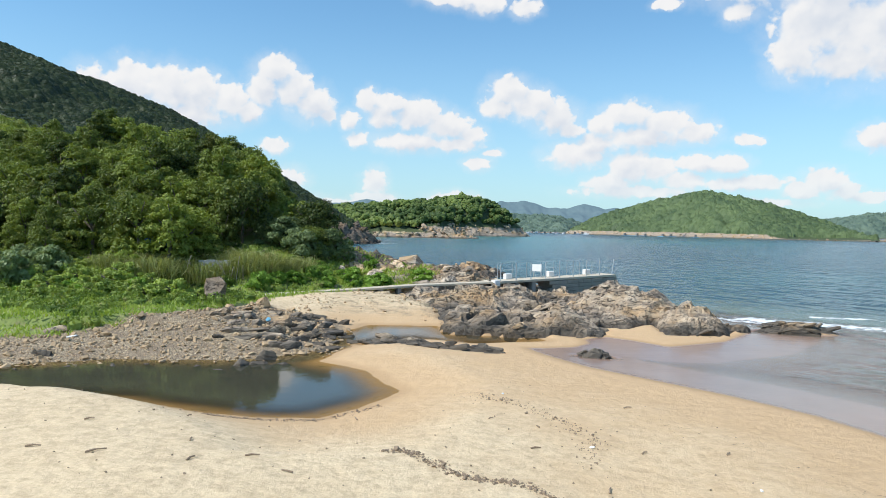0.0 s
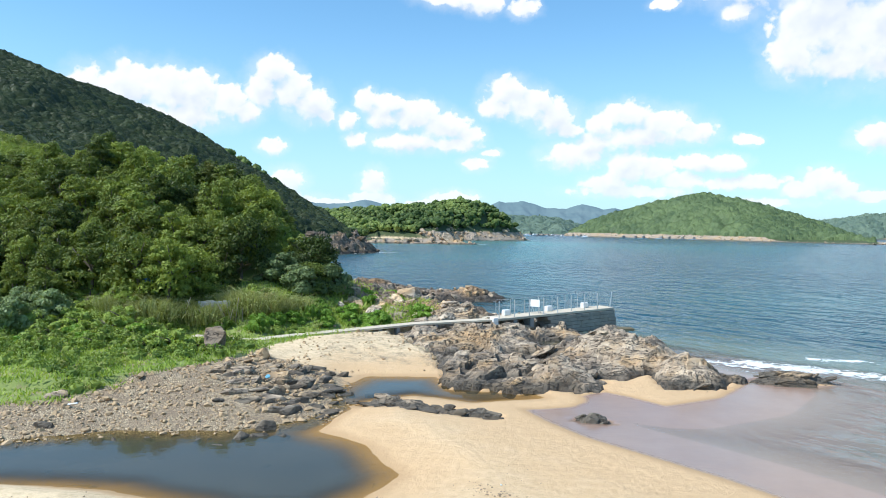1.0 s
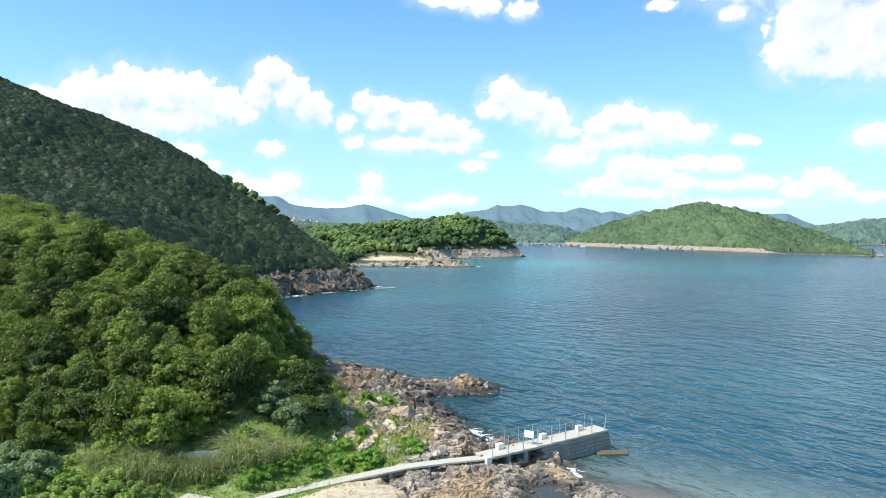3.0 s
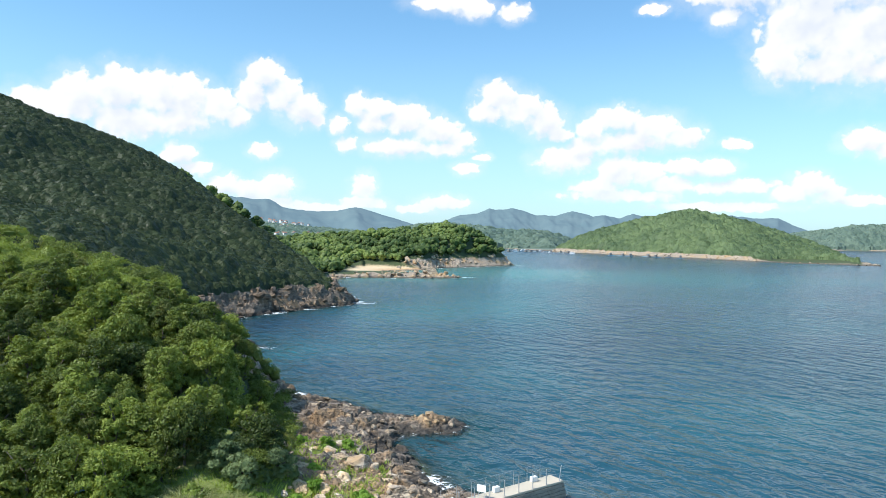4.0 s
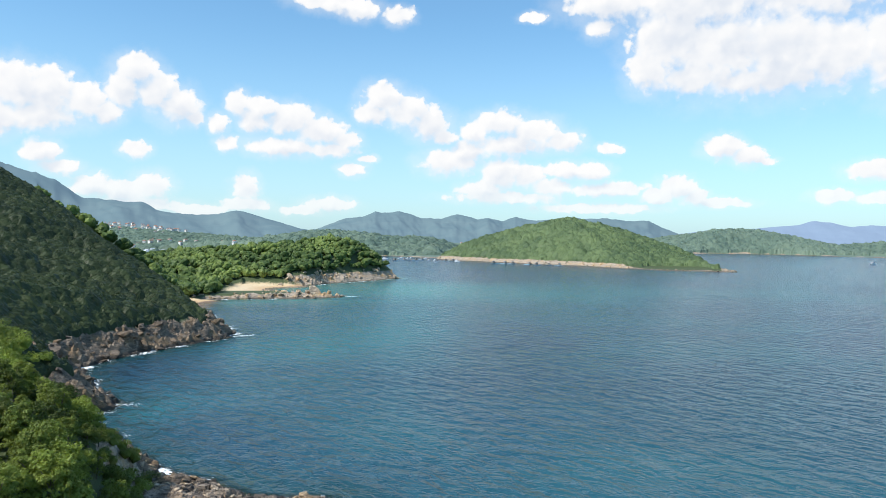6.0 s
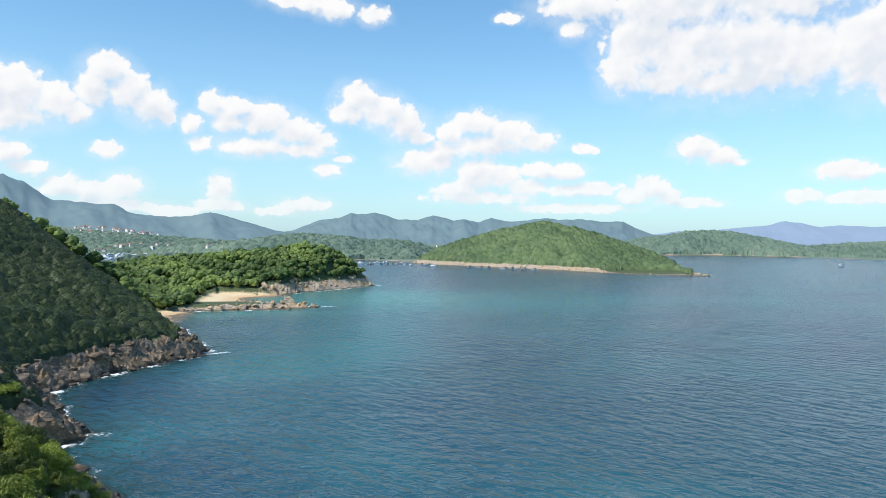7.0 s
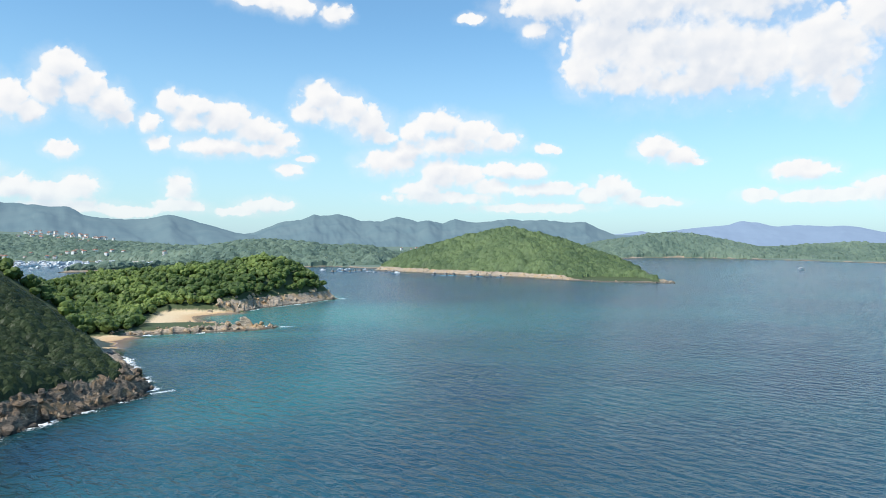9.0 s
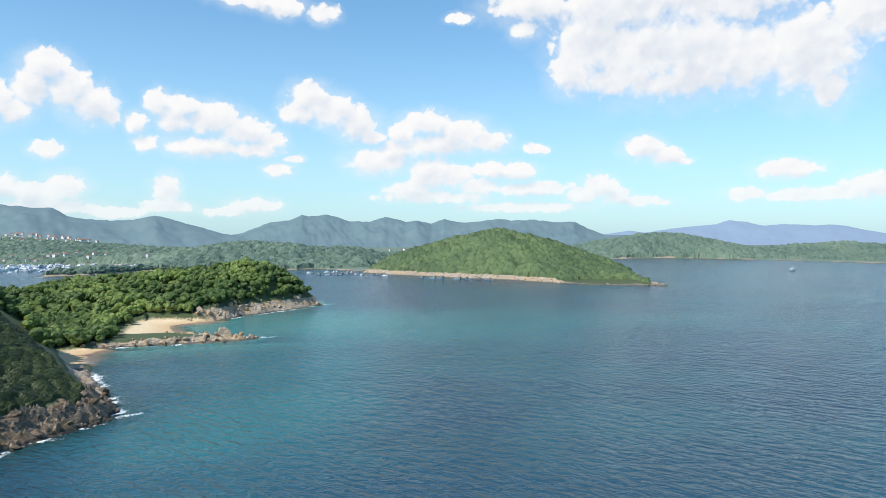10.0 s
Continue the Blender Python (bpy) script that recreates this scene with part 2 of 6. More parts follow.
def ground_material():
    m, k, b, out = material("shore_ground")
    pos = place_of(k)
    soil = k.mix(k.noise(pos, 0.6, 5.0, 0.6), (0.040, 0.060, 0.022), (0.075, 0.10, 0.036))
    # soil across the bay is painted paler and bluer, as haze
    soil = k.mix(k.attr("far_haze"), soil, k.mix(k.noise(pos, 0.05, 5.0, 0.6), (0.10, 0.15, 0.11), (0.15, 0.20, 0.15)))
    grain = k.noise(pos, 14.0, 3.0, 0.7)
    drift = k.noise(pos, 0.45, 5.0, 0.6)
    sand = k.mix(drift, (0.70, 0.530, 0.320), (0.83, 0.675, 0.45))
    sand = k.mix(k.step(k.noise(pos, 3.2, 6.0, 0.75), 0.42, 0.66, 0.0, 0.62), sand, (0.44, 0.315, 0.18))
    sand = k.mix(k.step(grain, 0.25, 0.75, 0.0, 0.4), sand, (0.44, 0.32, 0.19))
    sz = k.n("ShaderNodeSeparateXYZ")
    k.put(sz.inputs[0], pos)
    moist = k.step(k.math("MULTIPLY_ADD", drift, 0.5, sz.outputs[2]), 0.42, 1.15, 0.85, 0.0)
    sand = k.mix(moist, sand, (0.55, 0.36, 0.19))
    wet = k.attr("wet")
    damp = k.step(wet, 0.0, 0.5)
    sand = k.mix(damp, sand, (0.46, 0.30, 0.155))
    soaked = k.step(wet, 0.46, 0.9)
    sand = k.mix(soaked, sand, k.mix(drift, (0.27, 0.175, 0.125), (0.36, 0.245, 0.185)))
    # drift line of dead weed
    specks = k.math("MULTIPLY", k.step(k.noise(pos, 5.5, 4.0, 0.75), 0.60, 0.68), k.attr("wrack"))
    sand = k.mix(specks, sand, (0.10, 0.07, 0.04))
    turf = k.mix(k.noise(pos, 1.1, 5.0, 0.65), (0.13, 0.19, 0.035), (0.27, 0.31, 0.09))
    turf = k.mix(k.step(k.noise(pos, 0.35, 5.0, 0.7), 0.52, 0.62, 0.0, 0.8), turf, (0.32, 0.25, 0.15))
    stones = k.voronoi(pos, 9.0, "F1", "Color")
    sepc = k.n("ShaderNodeSeparateColor")
    k.put(sepc.inputs[0], stones)
    gravel = k.mix(sepc.outputs[0], (0.27, 0.20, 0.125), (0.56, 0.44, 0.28))
    gap = k.voronoi(pos, 9.0, "DISTANCE_TO_EDGE")
    gravel = k.mix(k.step(gap, 0.0, 0.13, 0.8, 0.0), gravel, (0.11, 0.08, 0.052))
    gravel = k.mix(k.step(k.noise(pos, 0.7, 5.0, 0.65), 0.48, 0.60, 0.0, 0.55), gravel, (0.23, 0.165, 0.105))
    rock, crack = rock_colour(k, pos)
    bed = k.mix(k.noise(pos, 0.25, 4.0, 0.6), (0.10, 0.10, 0.06), (0.24, 0.20, 0.12))
    rag = k.math("MULTIPLY", k.math("SUBTRACT", k.noise(pos, 1.3, 5.0, 0.7), 0.5), 0.9)

    def mask(name):
        return k.step(k.math("ADD", k.attr(name), rag), 0.35, 0.65)

    col = k.mix(mask("sand"), soil, sand)
    col = k.mix(mask("turf"), col, turf)
    col = k.mix(mask("gravel"), col, gravel)
    col = k.mix(mask("rock"), col, rock)
    col = k.mix(k.attr("bed"), col, bed)
    k.put(b.inputs["Base Color"], col)
    k.put(b.inputs["Roughness"], k.math("MULTIPLY_ADD", soaked, -0.66, 0.88))
    relief = k.math("MULTIPLY_ADD", k.math("MULTIPLY", k.attr("gravel"), 0.45), k.step(gap, 0, 0.3), k.math("MULTIPLY", k.math("MULTIPLY", k.math("MULTIPLY_ADD", k.voronoi(pos, 2.1, "SMOOTH_F1"), 0.5, k.noise(pos, 2.6, 7.0, 0.72)), 0.9), k.math("SUBTRACT", 1.0, wet)))
    relief = k.math("MULTIPLY_ADD", k.attr("rock"), k.noise(pos, 3.0, 6.0, 0.7), relief)
    runnel = k.noise(k.vec("MULTIPLY", pos, (0.45, 1.6, 1.0)), 0.9, 4.0, 0.6, 0.8)
    relief = k.math("MULTIPLY_ADD", k.math("MULTIPLY", wet, 0.16), runnel, relief)
    k.put(b.inputs["Normal"], k.bump(relief, 0.7, 0.13))
    return m


def sea_material():
    m, k, b, out = material("sea_water")
    pos = place_of(k)
    depth, foam, sandy, milky = k.attr("depth"), k.attr("foam"), k.attr("sandy"), k.attr("milky")
    swirl = k.noise(pos, 0.012, 3.0, 0.55)
    green = k.math("MULTIPLY_ADD", k.step(swirl, 0.40, 0.64), 0.32, k.math("MULTIPLY", k.attr("teal"), 0.95), clamp=True)
    deep = k.mix(green, (0.015, 0.040, 0.073), (0.018, 0.125, 0.138))
    shallow = k.mix(milky, k.mix(sandy, (0.010, 0.050, 0.056), (0.050, 0.200, 0.180)), k.mix(k.step(depth, 0.0, 0.8), (0.27, 0.205, 0.165), (0.17, 0.215, 0.185)))
    shoal = k.mix(k.step(depth, 0.2, 4.2), shallow, deep)
    gust = k.noise(k.vec("MULTIPLY", pos, (0.6, 1.0, 0.0)), 0.03, 4.0, 0.6)
    lace = k.noise(pos, 1.4, 6.0, 0.72, 0.8)
    white = k.step(k.math("ADD", foam, k.math("MULTIPLY", k.math("SUBTRACT", lace, 0.5), 2.2)), 0.5, 0.85)
    k.put(b.inputs["Base Color"], k.mix(white, shoal, (0.85, 0.88, 0.88)))
    k.put(b.inputs["Roughness"], k.math("MULTIPLY_ADD", white, 0.5, 0.17))
    b.inputs["IOR"].default_value = 1.33
    b.inputs["Specular IOR Level"].default_value = 0.5
    # wind chop: short crests that run north-west to south-east
    rot = k.n("ShaderNodeMapping")
    rot.inputs["Rotation"].default_value = (0, 0, radians(60))
    k.put(rot.inputs["Vector"], pos)
    along = k.vec("MULTIPLY", rot.outputs[0], (0.55, 1.0, 1.0))
    crossed = k.vec("MULTIPLY", pos, (0.8, 1.0, 1.0))
    swell = k.math("SUBTRACT", k.noise(along, 0.15, 1.0, 0.5, 0.4), 0.5)
    chop = k.math("SUBTRACT", k.noise(along, 0.42, 3.0, 0.52, 0.4), 0.5)
    ripple = k.math("SUBTRACT", k.noise(crossed, 1.25, 2.0, 0.5, 0.4), 0.5)
    hgt = k.math("MULTIPLY_ADD", swell, 0.7, k.math("MULTIPLY_ADD", chop, 1.55, k.math("MULTIPLY", ripple, 0.22)))
    hgt = k.math("MULTIPLY", hgt, k.math("MULTIPLY", k.step(gust, 0.3, 0.7, 0.65, 1.1), k.step(depth, 0.02, 0.6, 0.2, 1.0)))
    k.put(b.inputs["Normal"], k.bump(hgt, 1.0, 1.0))
    clear = k.n("ShaderNodeBsdfTransparent")
    clear.inputs[0].default_value = (0.93, 0.96, 0.96, 1)
    mixer = k.n("ShaderNodeMixShader")
    opaque = k.math("MAXIMUM", k.math("MAXIMUM", k.step(depth, 0.0, 0.95, 0.0, 1.0), k.math("MULTIPLY", milky, k.step(depth, -0.02, 0.14, 0.0, 0.75))), white)
    k.put(mixer.inputs[0], opaque)
    m.node_tree.links.new(clear.outputs[0], mixer.inputs[1])
    m.node_tree.links.new(b.outputs[0], mixer.inputs[2])
    m.node_tree.links.new(mixer.outputs[0], out.inputs[0])
    return m


def pool_material():
    m, k, b, out = material("still_pool_water")
    pos = place_of(k)
    k.put(b.inputs["Base Color"], k.mix(k.noise(pos, 0.3, 4.0, 0.6), (0.045, 0.048, 0.036), (0.085, 0.078, 0.052)))
    b.inputs["Roughness"].default_value = 0.04
    b.inputs["IOR"].default_value = 1.33
    k.put(b.inputs["Normal"], k.bump(k.noise(pos, 2.5, 3.0, 0.5), 0.05, 0.05))
    clear = k.n("ShaderNodeBsdfTransparent")
    clear.inputs[0].default_value = (0.85, 0.78, 0.6, 1)
    mixer = k.n("ShaderNodeMixShader")
    k.put(mixer.inputs[0], k.step(k.attr("depth"), -0.02, 0.32, 0.15, 0.93))
    m.node_tree.links.new(clear.outputs[0], mixer.inputs[1])
    m.node_tree.links.new(b.outputs[0], mixer.inputs[2])
    m.node_tree.links.new(mixer.outputs[0], out.inputs[0])
    return m


def plain(name, a, b_, scale=3.0, rough=0.8, metal=0.0, relief=0.02):
    m, k, b, out = material(name)
    pos = place_of(k)
    n1 = k.noise(pos, scale, 5.0, 0.65)
    n2 = k.noise(pos, scale * 7, 3.0, 0.6)
    k.put(b.inputs["Base Color"], k.mix(k.math("MULTIPLY_ADD", n2, 0.35, k.math("MULTIPLY", n1, 0.7)), a, b_))
    b.inputs["Roughness"].default_value, b.inputs["Metallic"].default_value = rough, metal
    k.put(b.inputs["Normal"], k.bump(n2, 0.4, relief))
    return m


ROCK = rock_material("shelf_rock", (1.0, 0.98, 0.95), (1.35, 1.3, 1.2))
PALE_ROCK = rock_material("bleached_rock", (1.2, 1.22, 1.26), (1.75, 1.78, 1.8))
SHORE_ROCK = rock_material("shore_rock", (0.62, 0.60, 0.60), (0.74, 0.71, 0.70))
ROCK_DARK = rock_material("cliff_rock", (0.44, 0.42, 0.41), (0.66, 0.62, 0.58))
GROUND = ground_material()
SEA = sea_material()
POOL = pool_material()
CONCRETE = plain("weathered_concrete", (0.42, 0.36, 0.27), (0.63, 0.55, 0.43), 1.2, 0.85)
CONCRETE_DARK = plain("stained_concrete", (0.17, 0.165, 0.155), (0.40, 0.385, 0.36), 0.9, 0.85)
WHITE = plain("white_paint", (0.70, 0.69, 0.66), (0.84, 0.83, 0.80), 2.0, 0.6)
STEEL = plain("galvanised_steel", (0.45, 0.46, 0.47), (0.62, 0.63, 0.64), 4.0, 0.45, 0.7)
BARK = plain("bark", (0.07, 0.055, 0.04), (0.19, 0.16, 0.125), 3.0, 0.9)

# ---------------------------------------------------------------- plan of the land
BEACH_COAST = [(90, -300), (40, -80), (22, -20), (16, 5), (13.1, 19.2), (12.3, 21.3), (10.6, 23.8), (8.4, 26.4), (6.6, 28.5), (5.3, 30.9),
               (4.2, 33.6), (6, 35), (8.9, 36.6), (9.9, 35.7), (11.4, 33.7), (15.1, 35.8), (17.8, 39.2), (15.6, 42)]
ROCK_COAST = [(14.6, 44.3), (13.7, 47), (13.3, 51), (9.8, 54.8), (10.4, 58.5), (8, 62), (4.6, 64.5), (2.4, 69), (0, 75.3), (-1.7, 80), (-0.6, 84), (5.4, 84.3),
              (6.3, 86.5), (5, 89), (0.5, 89.2), (-4, 91), (-9, 96.3), (-16, 101.5), (-23.5, 112), (-28, 119), (-33.5, 128.5), (-37, 134.5), (-33.8, 139), (-33.5, 143.5),
              (-39, 152), (-46.5, 166), (-52, 180), (-49.8, 190), (-45, 199.5), (-36.5, 213), (-24.5, 228), (-23.5, 234)]
COVE_COAST = [(-27, 250), (-38.5, 285), (-47, 310), (-53, 342), (-43, 355), (-10, 360.5), (13.5, 367), (14, 373), (-4, 377), (-23, 397), (-30, 428), (-10, 444)]
CAPE_COAST = [(5, 464), (30, 489), (61, 520), (56, 545), (30, 620), (-50, 690), (-200, 715), (-500, 740), (-1200, 700), (-1200, -300)]
MAINLAND = BEACH_COAST + ROCK_COAST + COVE_COAST + CAPE_COAST
ISLAND = [(150, 925), (180, 868), (211, 823), (240, 780), (272, 742), (300, 690), (322, 650), (352, 632), (384, 614), (396, 632), (400, 670), (455, 790), (430, 930), (330, 1010), (215, 1000), (165, 965)]
MIDLAND = [(-1200, 1230), (-500, 1290), (-250, 1285), (-160, 1230), (-120, 1130), (-150, 1060), (-226, 955), (-222, 930), (-170, 975), (-96, 1050), (-40, 1030), (46, 1003), (100, 1040), (150, 960), (178, 985), (190, 1100), (300, 1270), (500, 1290),
           (675, 1265), (760, 1300), (815, 1305), (882, 1250), (951, 1100), (984, 1007), (1010, 940), (1500, 780), (2600, 500), (4600, 300), (4600, 4700), (-4600, 4700), (-4600, 1500)]
POOL_NEAR = [(-45, 17), (-14.2, 22), (-10.3, 21.6), (-6.1, 20), (-3.4, 19.9), (-1.6, 22.4), (-1.3, 23.6), (-2.7, 26.9), (-5.1, 28.7), (-4.1, 32.6), (-4.6, 33), (-5.9, 30.3),
             (-7.1, 29.3), (-9.2, 28.4), (-13.4, 28.2), (-17.1, 26.6), (-45, 23)]
POOL_FAR = [(-5.3, 36.5), (-4.1, 39.9), (-0.1, 40.1), (0.8, 37.1), (4.7, 37.3), (5.6, 35.4), (1.9, 34.3), (-1.2, 35.5), (-3.4, 34.2), (-4.6, 32.6), (-5.2, 33)]
SHINGLE = [(-60, 21), (-17, 26.3), (-9, 28.2), (-5.5, 30.1), (-4.8, 33), (-5.4, 36.5), (-6.2, 39.5), (-10.5, 41), (-13, 37.2), (-17, 30.6), (-26, 27.5), (-60, 24)]
MEADOW = [(-90, 23), (-26, 27.3), (-17, 30.8), (-13, 37.6), (-11.5, 41.5), (-9.6, 46), (-7.5, 49.5), (-3, 54), (0, 60), (-3, 66), (-90, 66)]
ROCK_SHELF = [(-1.5, 47), (0, 41), (0.9, 36.9), (5.9, 35.6), (8.9, 37.2), (9.4, 39.6), (12.3, 40.6), (12.6, 37.6), (15.2, 36.9), (17.3, 39.4), (16.5, 44), (15, 48), (14, 52), (11, 56), (8, 61), (2, 57), (-4, 53)]
SKERRY = [(-3.6, 33.2), (-1, 31.6), (2.9, 30.6), (2.6, 31.6), (-1, 32.8), (-3, 34)]

MAIN_RIDGE = [(-27, 233, 1.5), (-40, 248, 9.5), (-50, 270, 13.5), (-60, 290, 17.5), (-70, 303, 23), (-80, 304, 30), (-90, 310, 36), (-100, 318, 41.5), (-120, 330, 52), (-140, 345, 60.5), (-160, 348, 69.5), (-180, 345, 78), (-260, 345, 108), (-420, 330, 140), (-900, 260, 170)]
NEAR_RIDGE = [(-13, 72, 1.0), (-20, 78, 5.6), (-30, 83, 10.6), (-45, 94, 14), (-62, 112, 16), (-100, 135, 25), (-170, 165, 48), (-300, 190, 80)]
CAPE_RIDGE = [(-300, 500, 6), (-160, 500, 9), (-80, 530, 16), (-30, 548, 21), (10, 548, 24), (34, 536, 17), (52, 526, 6)]
ISLAND_RIDGE = [(170, 950, 4), (215, 915, 20), (265, 890, 40), (305, 872, 54), (335, 850, 46), (362, 800, 27), (382, 730, 12), (390, 660, 3)]
MID_RIDGE = [(-900, 1700, 14), (-400, 1500, 12), (-200, 1300, 10), (-99, 1190, 20), (-58, 1190, 27), (-7, 1190, 33), (62, 1190, 30), (115, 1190, 25), (147, 1190, 19), (170, 1185, 26), (198, 1175, 13), (212, 1165, 4)]
EAST_RIDGE = [(700, 1450, 1), (753, 1450, 11), (822, 1450, 38), (870, 1450, 46), (922, 1445, 48), (1010, 1420, 25), (1100, 1380, 14), (1194, 1360, 21), (1290, 1330, 28), (1389, 1290, 20), (1526, 1200, 3), (2200, 1000, 20)]
TOWN_RIDGE = [(-1100, 2000, 90), (-600, 1880, 58), (-380, 1800, 36), (-100, 1720, 12)]
WAY = [(-17.2, 48.1, 0.98), (-14.8, 47.2, 0.95), (-12.6, 46.9, 0.95), (-10.9, 48.5, 1.0), (-8.5, 50.1, 1.08), (-6, 51.7, 1.16), (-2.1, 53.8, 1.34), (1.2, 54.9, 1.45), (4.4, 55.6, 1.58)]
SPIT_RIDGE = [(-212, 952, 2), (-202, 960, 7), (-184, 968, 10), (-128, 995, 10), (-84, 1020, 10), (-40, 1050, 9)]


def hash01(ix, iy, seed):
    n = (ix.astype(np.int64) * 374761393 + iy.astype(np.int64) * 668265263 + seed * 974634777) & 0xFFFFFFFF
    n = ((n ^ (n >> 13)) * 1274126177) & 0xFFFFFFFF
    n = n ^ (n >> 16)
    return (n & 0xFFFFFF) / float(0xFFFFFF)


def value_noise(x, y, seed):
    ix, iy = np.floor(x), np.floor(y)
    fx, fy = x - ix, y - iy
    fx, fy = fx * fx * (3 - 2 * fx), fy * fy * (3 - 2 * fy)
    a, b_ = hash01(ix, iy, seed), hash01(ix + 1, iy, seed)
    c, d = hash01(ix, iy + 1, seed), hash01(ix + 1, iy + 1, seed)
    return (a * (1 - fx) + b_ * fx) * (1 - fy) + (c * (1 - fx) + d * fx) * fy - 0.5


def fbm(x, y, seed, octaves=4):
    total, amp, f = 0, 1.0, 1.0
    for o in range(octaves):
        total, amp, f = total + amp * value_noise(x * f, y * f, seed + o), amp * 0.5, f * 2.03
    return total


def slabs(x, y, size, seed, tilt=0.5):
    """Tilted flat facets: what broken bedrock looks like."""
    gx, gy = np.floor(x / size), np.floor(y / size)
    best, val = np.full_like(x, 1e9), np.zeros_like(x)
    for dx in (-1, 0, 1):
        for dy in (-1, 0, 1):
            cx, cy = gx + dx, gy + dy
            sx, sy = (cx + hash01(cx, cy, seed)) * size, (cy + hash01(cx, cy, seed + 1)) * size
            d = (x - sx) ** 2 + (y - sy) ** 2
            v = (hash01(cx, cy, seed + 2) - 0.5) * size
            v = v + ((x - sx) * (hash01(cx, cy, seed + 3) - 0.5) + (y - sy) * (hash01(cx, cy, seed + 4) - 0.35)) * 2 * tilt
            near = d < best
            best, val = np.where(near, d, best), np.where(near, v, val)
    return val


def inside(x, y, poly):
    """Signed distance to a polygon, positive within."""
    d, odd = np.full_like(x, 1e18), np.zeros(x.shape, bool)
    for (ax, ay), (bx, by) in zip(poly, poly[1:] + poly[:1]):
        ex, ey = bx - ax, by - ay
        wx, wy = x - ax, y - ay
        s = np.clip((wx * ex + wy * ey) / (ex * ex + ey * ey), 0, 1)
        d = np.minimum(d, (wx - ex * s) ** 2 + (wy - ey * s) ** 2)
        if ay != by:
            odd ^= ((ay > y) != (by > y)) & (x < ax + (y - ay) / (by - ay) * ex)
    return np.where(odd, 1, -1) * np.sqrt(d)


def ridge(x, y, line, slope, soft=8.0):
    top = np.full_like(x, -1e9)
    for (ax, ay, az_), (bx, by, bz) in zip(line, line[1:]):
        ex, ey = bx - ax, by - ay
        s = np.clip(((x - ax) * ex + (y - ay) * ey) / (ex * ex + ey * ey), 0, 1)
        d = np.hypot(x - ax - ex * s, y - ay - ey * s)
        top = np.maximum(top, az_ + (bz - az_) * s - slope * (np.sqrt(d * d + soft * soft) - soft))
    return top


def smooth(v, lo, hi):
    s = np.clip((v - lo) / (hi - lo), 0, 1)
    return s * s * (3 - 2 * s)


def smax(a_, b_, r):
    h = np.clip(0.5 + 0.5 * (a_ - b_) / r, 0, 1)
    return b_ + (a_ - b_) * h + r * h * (1 - h)


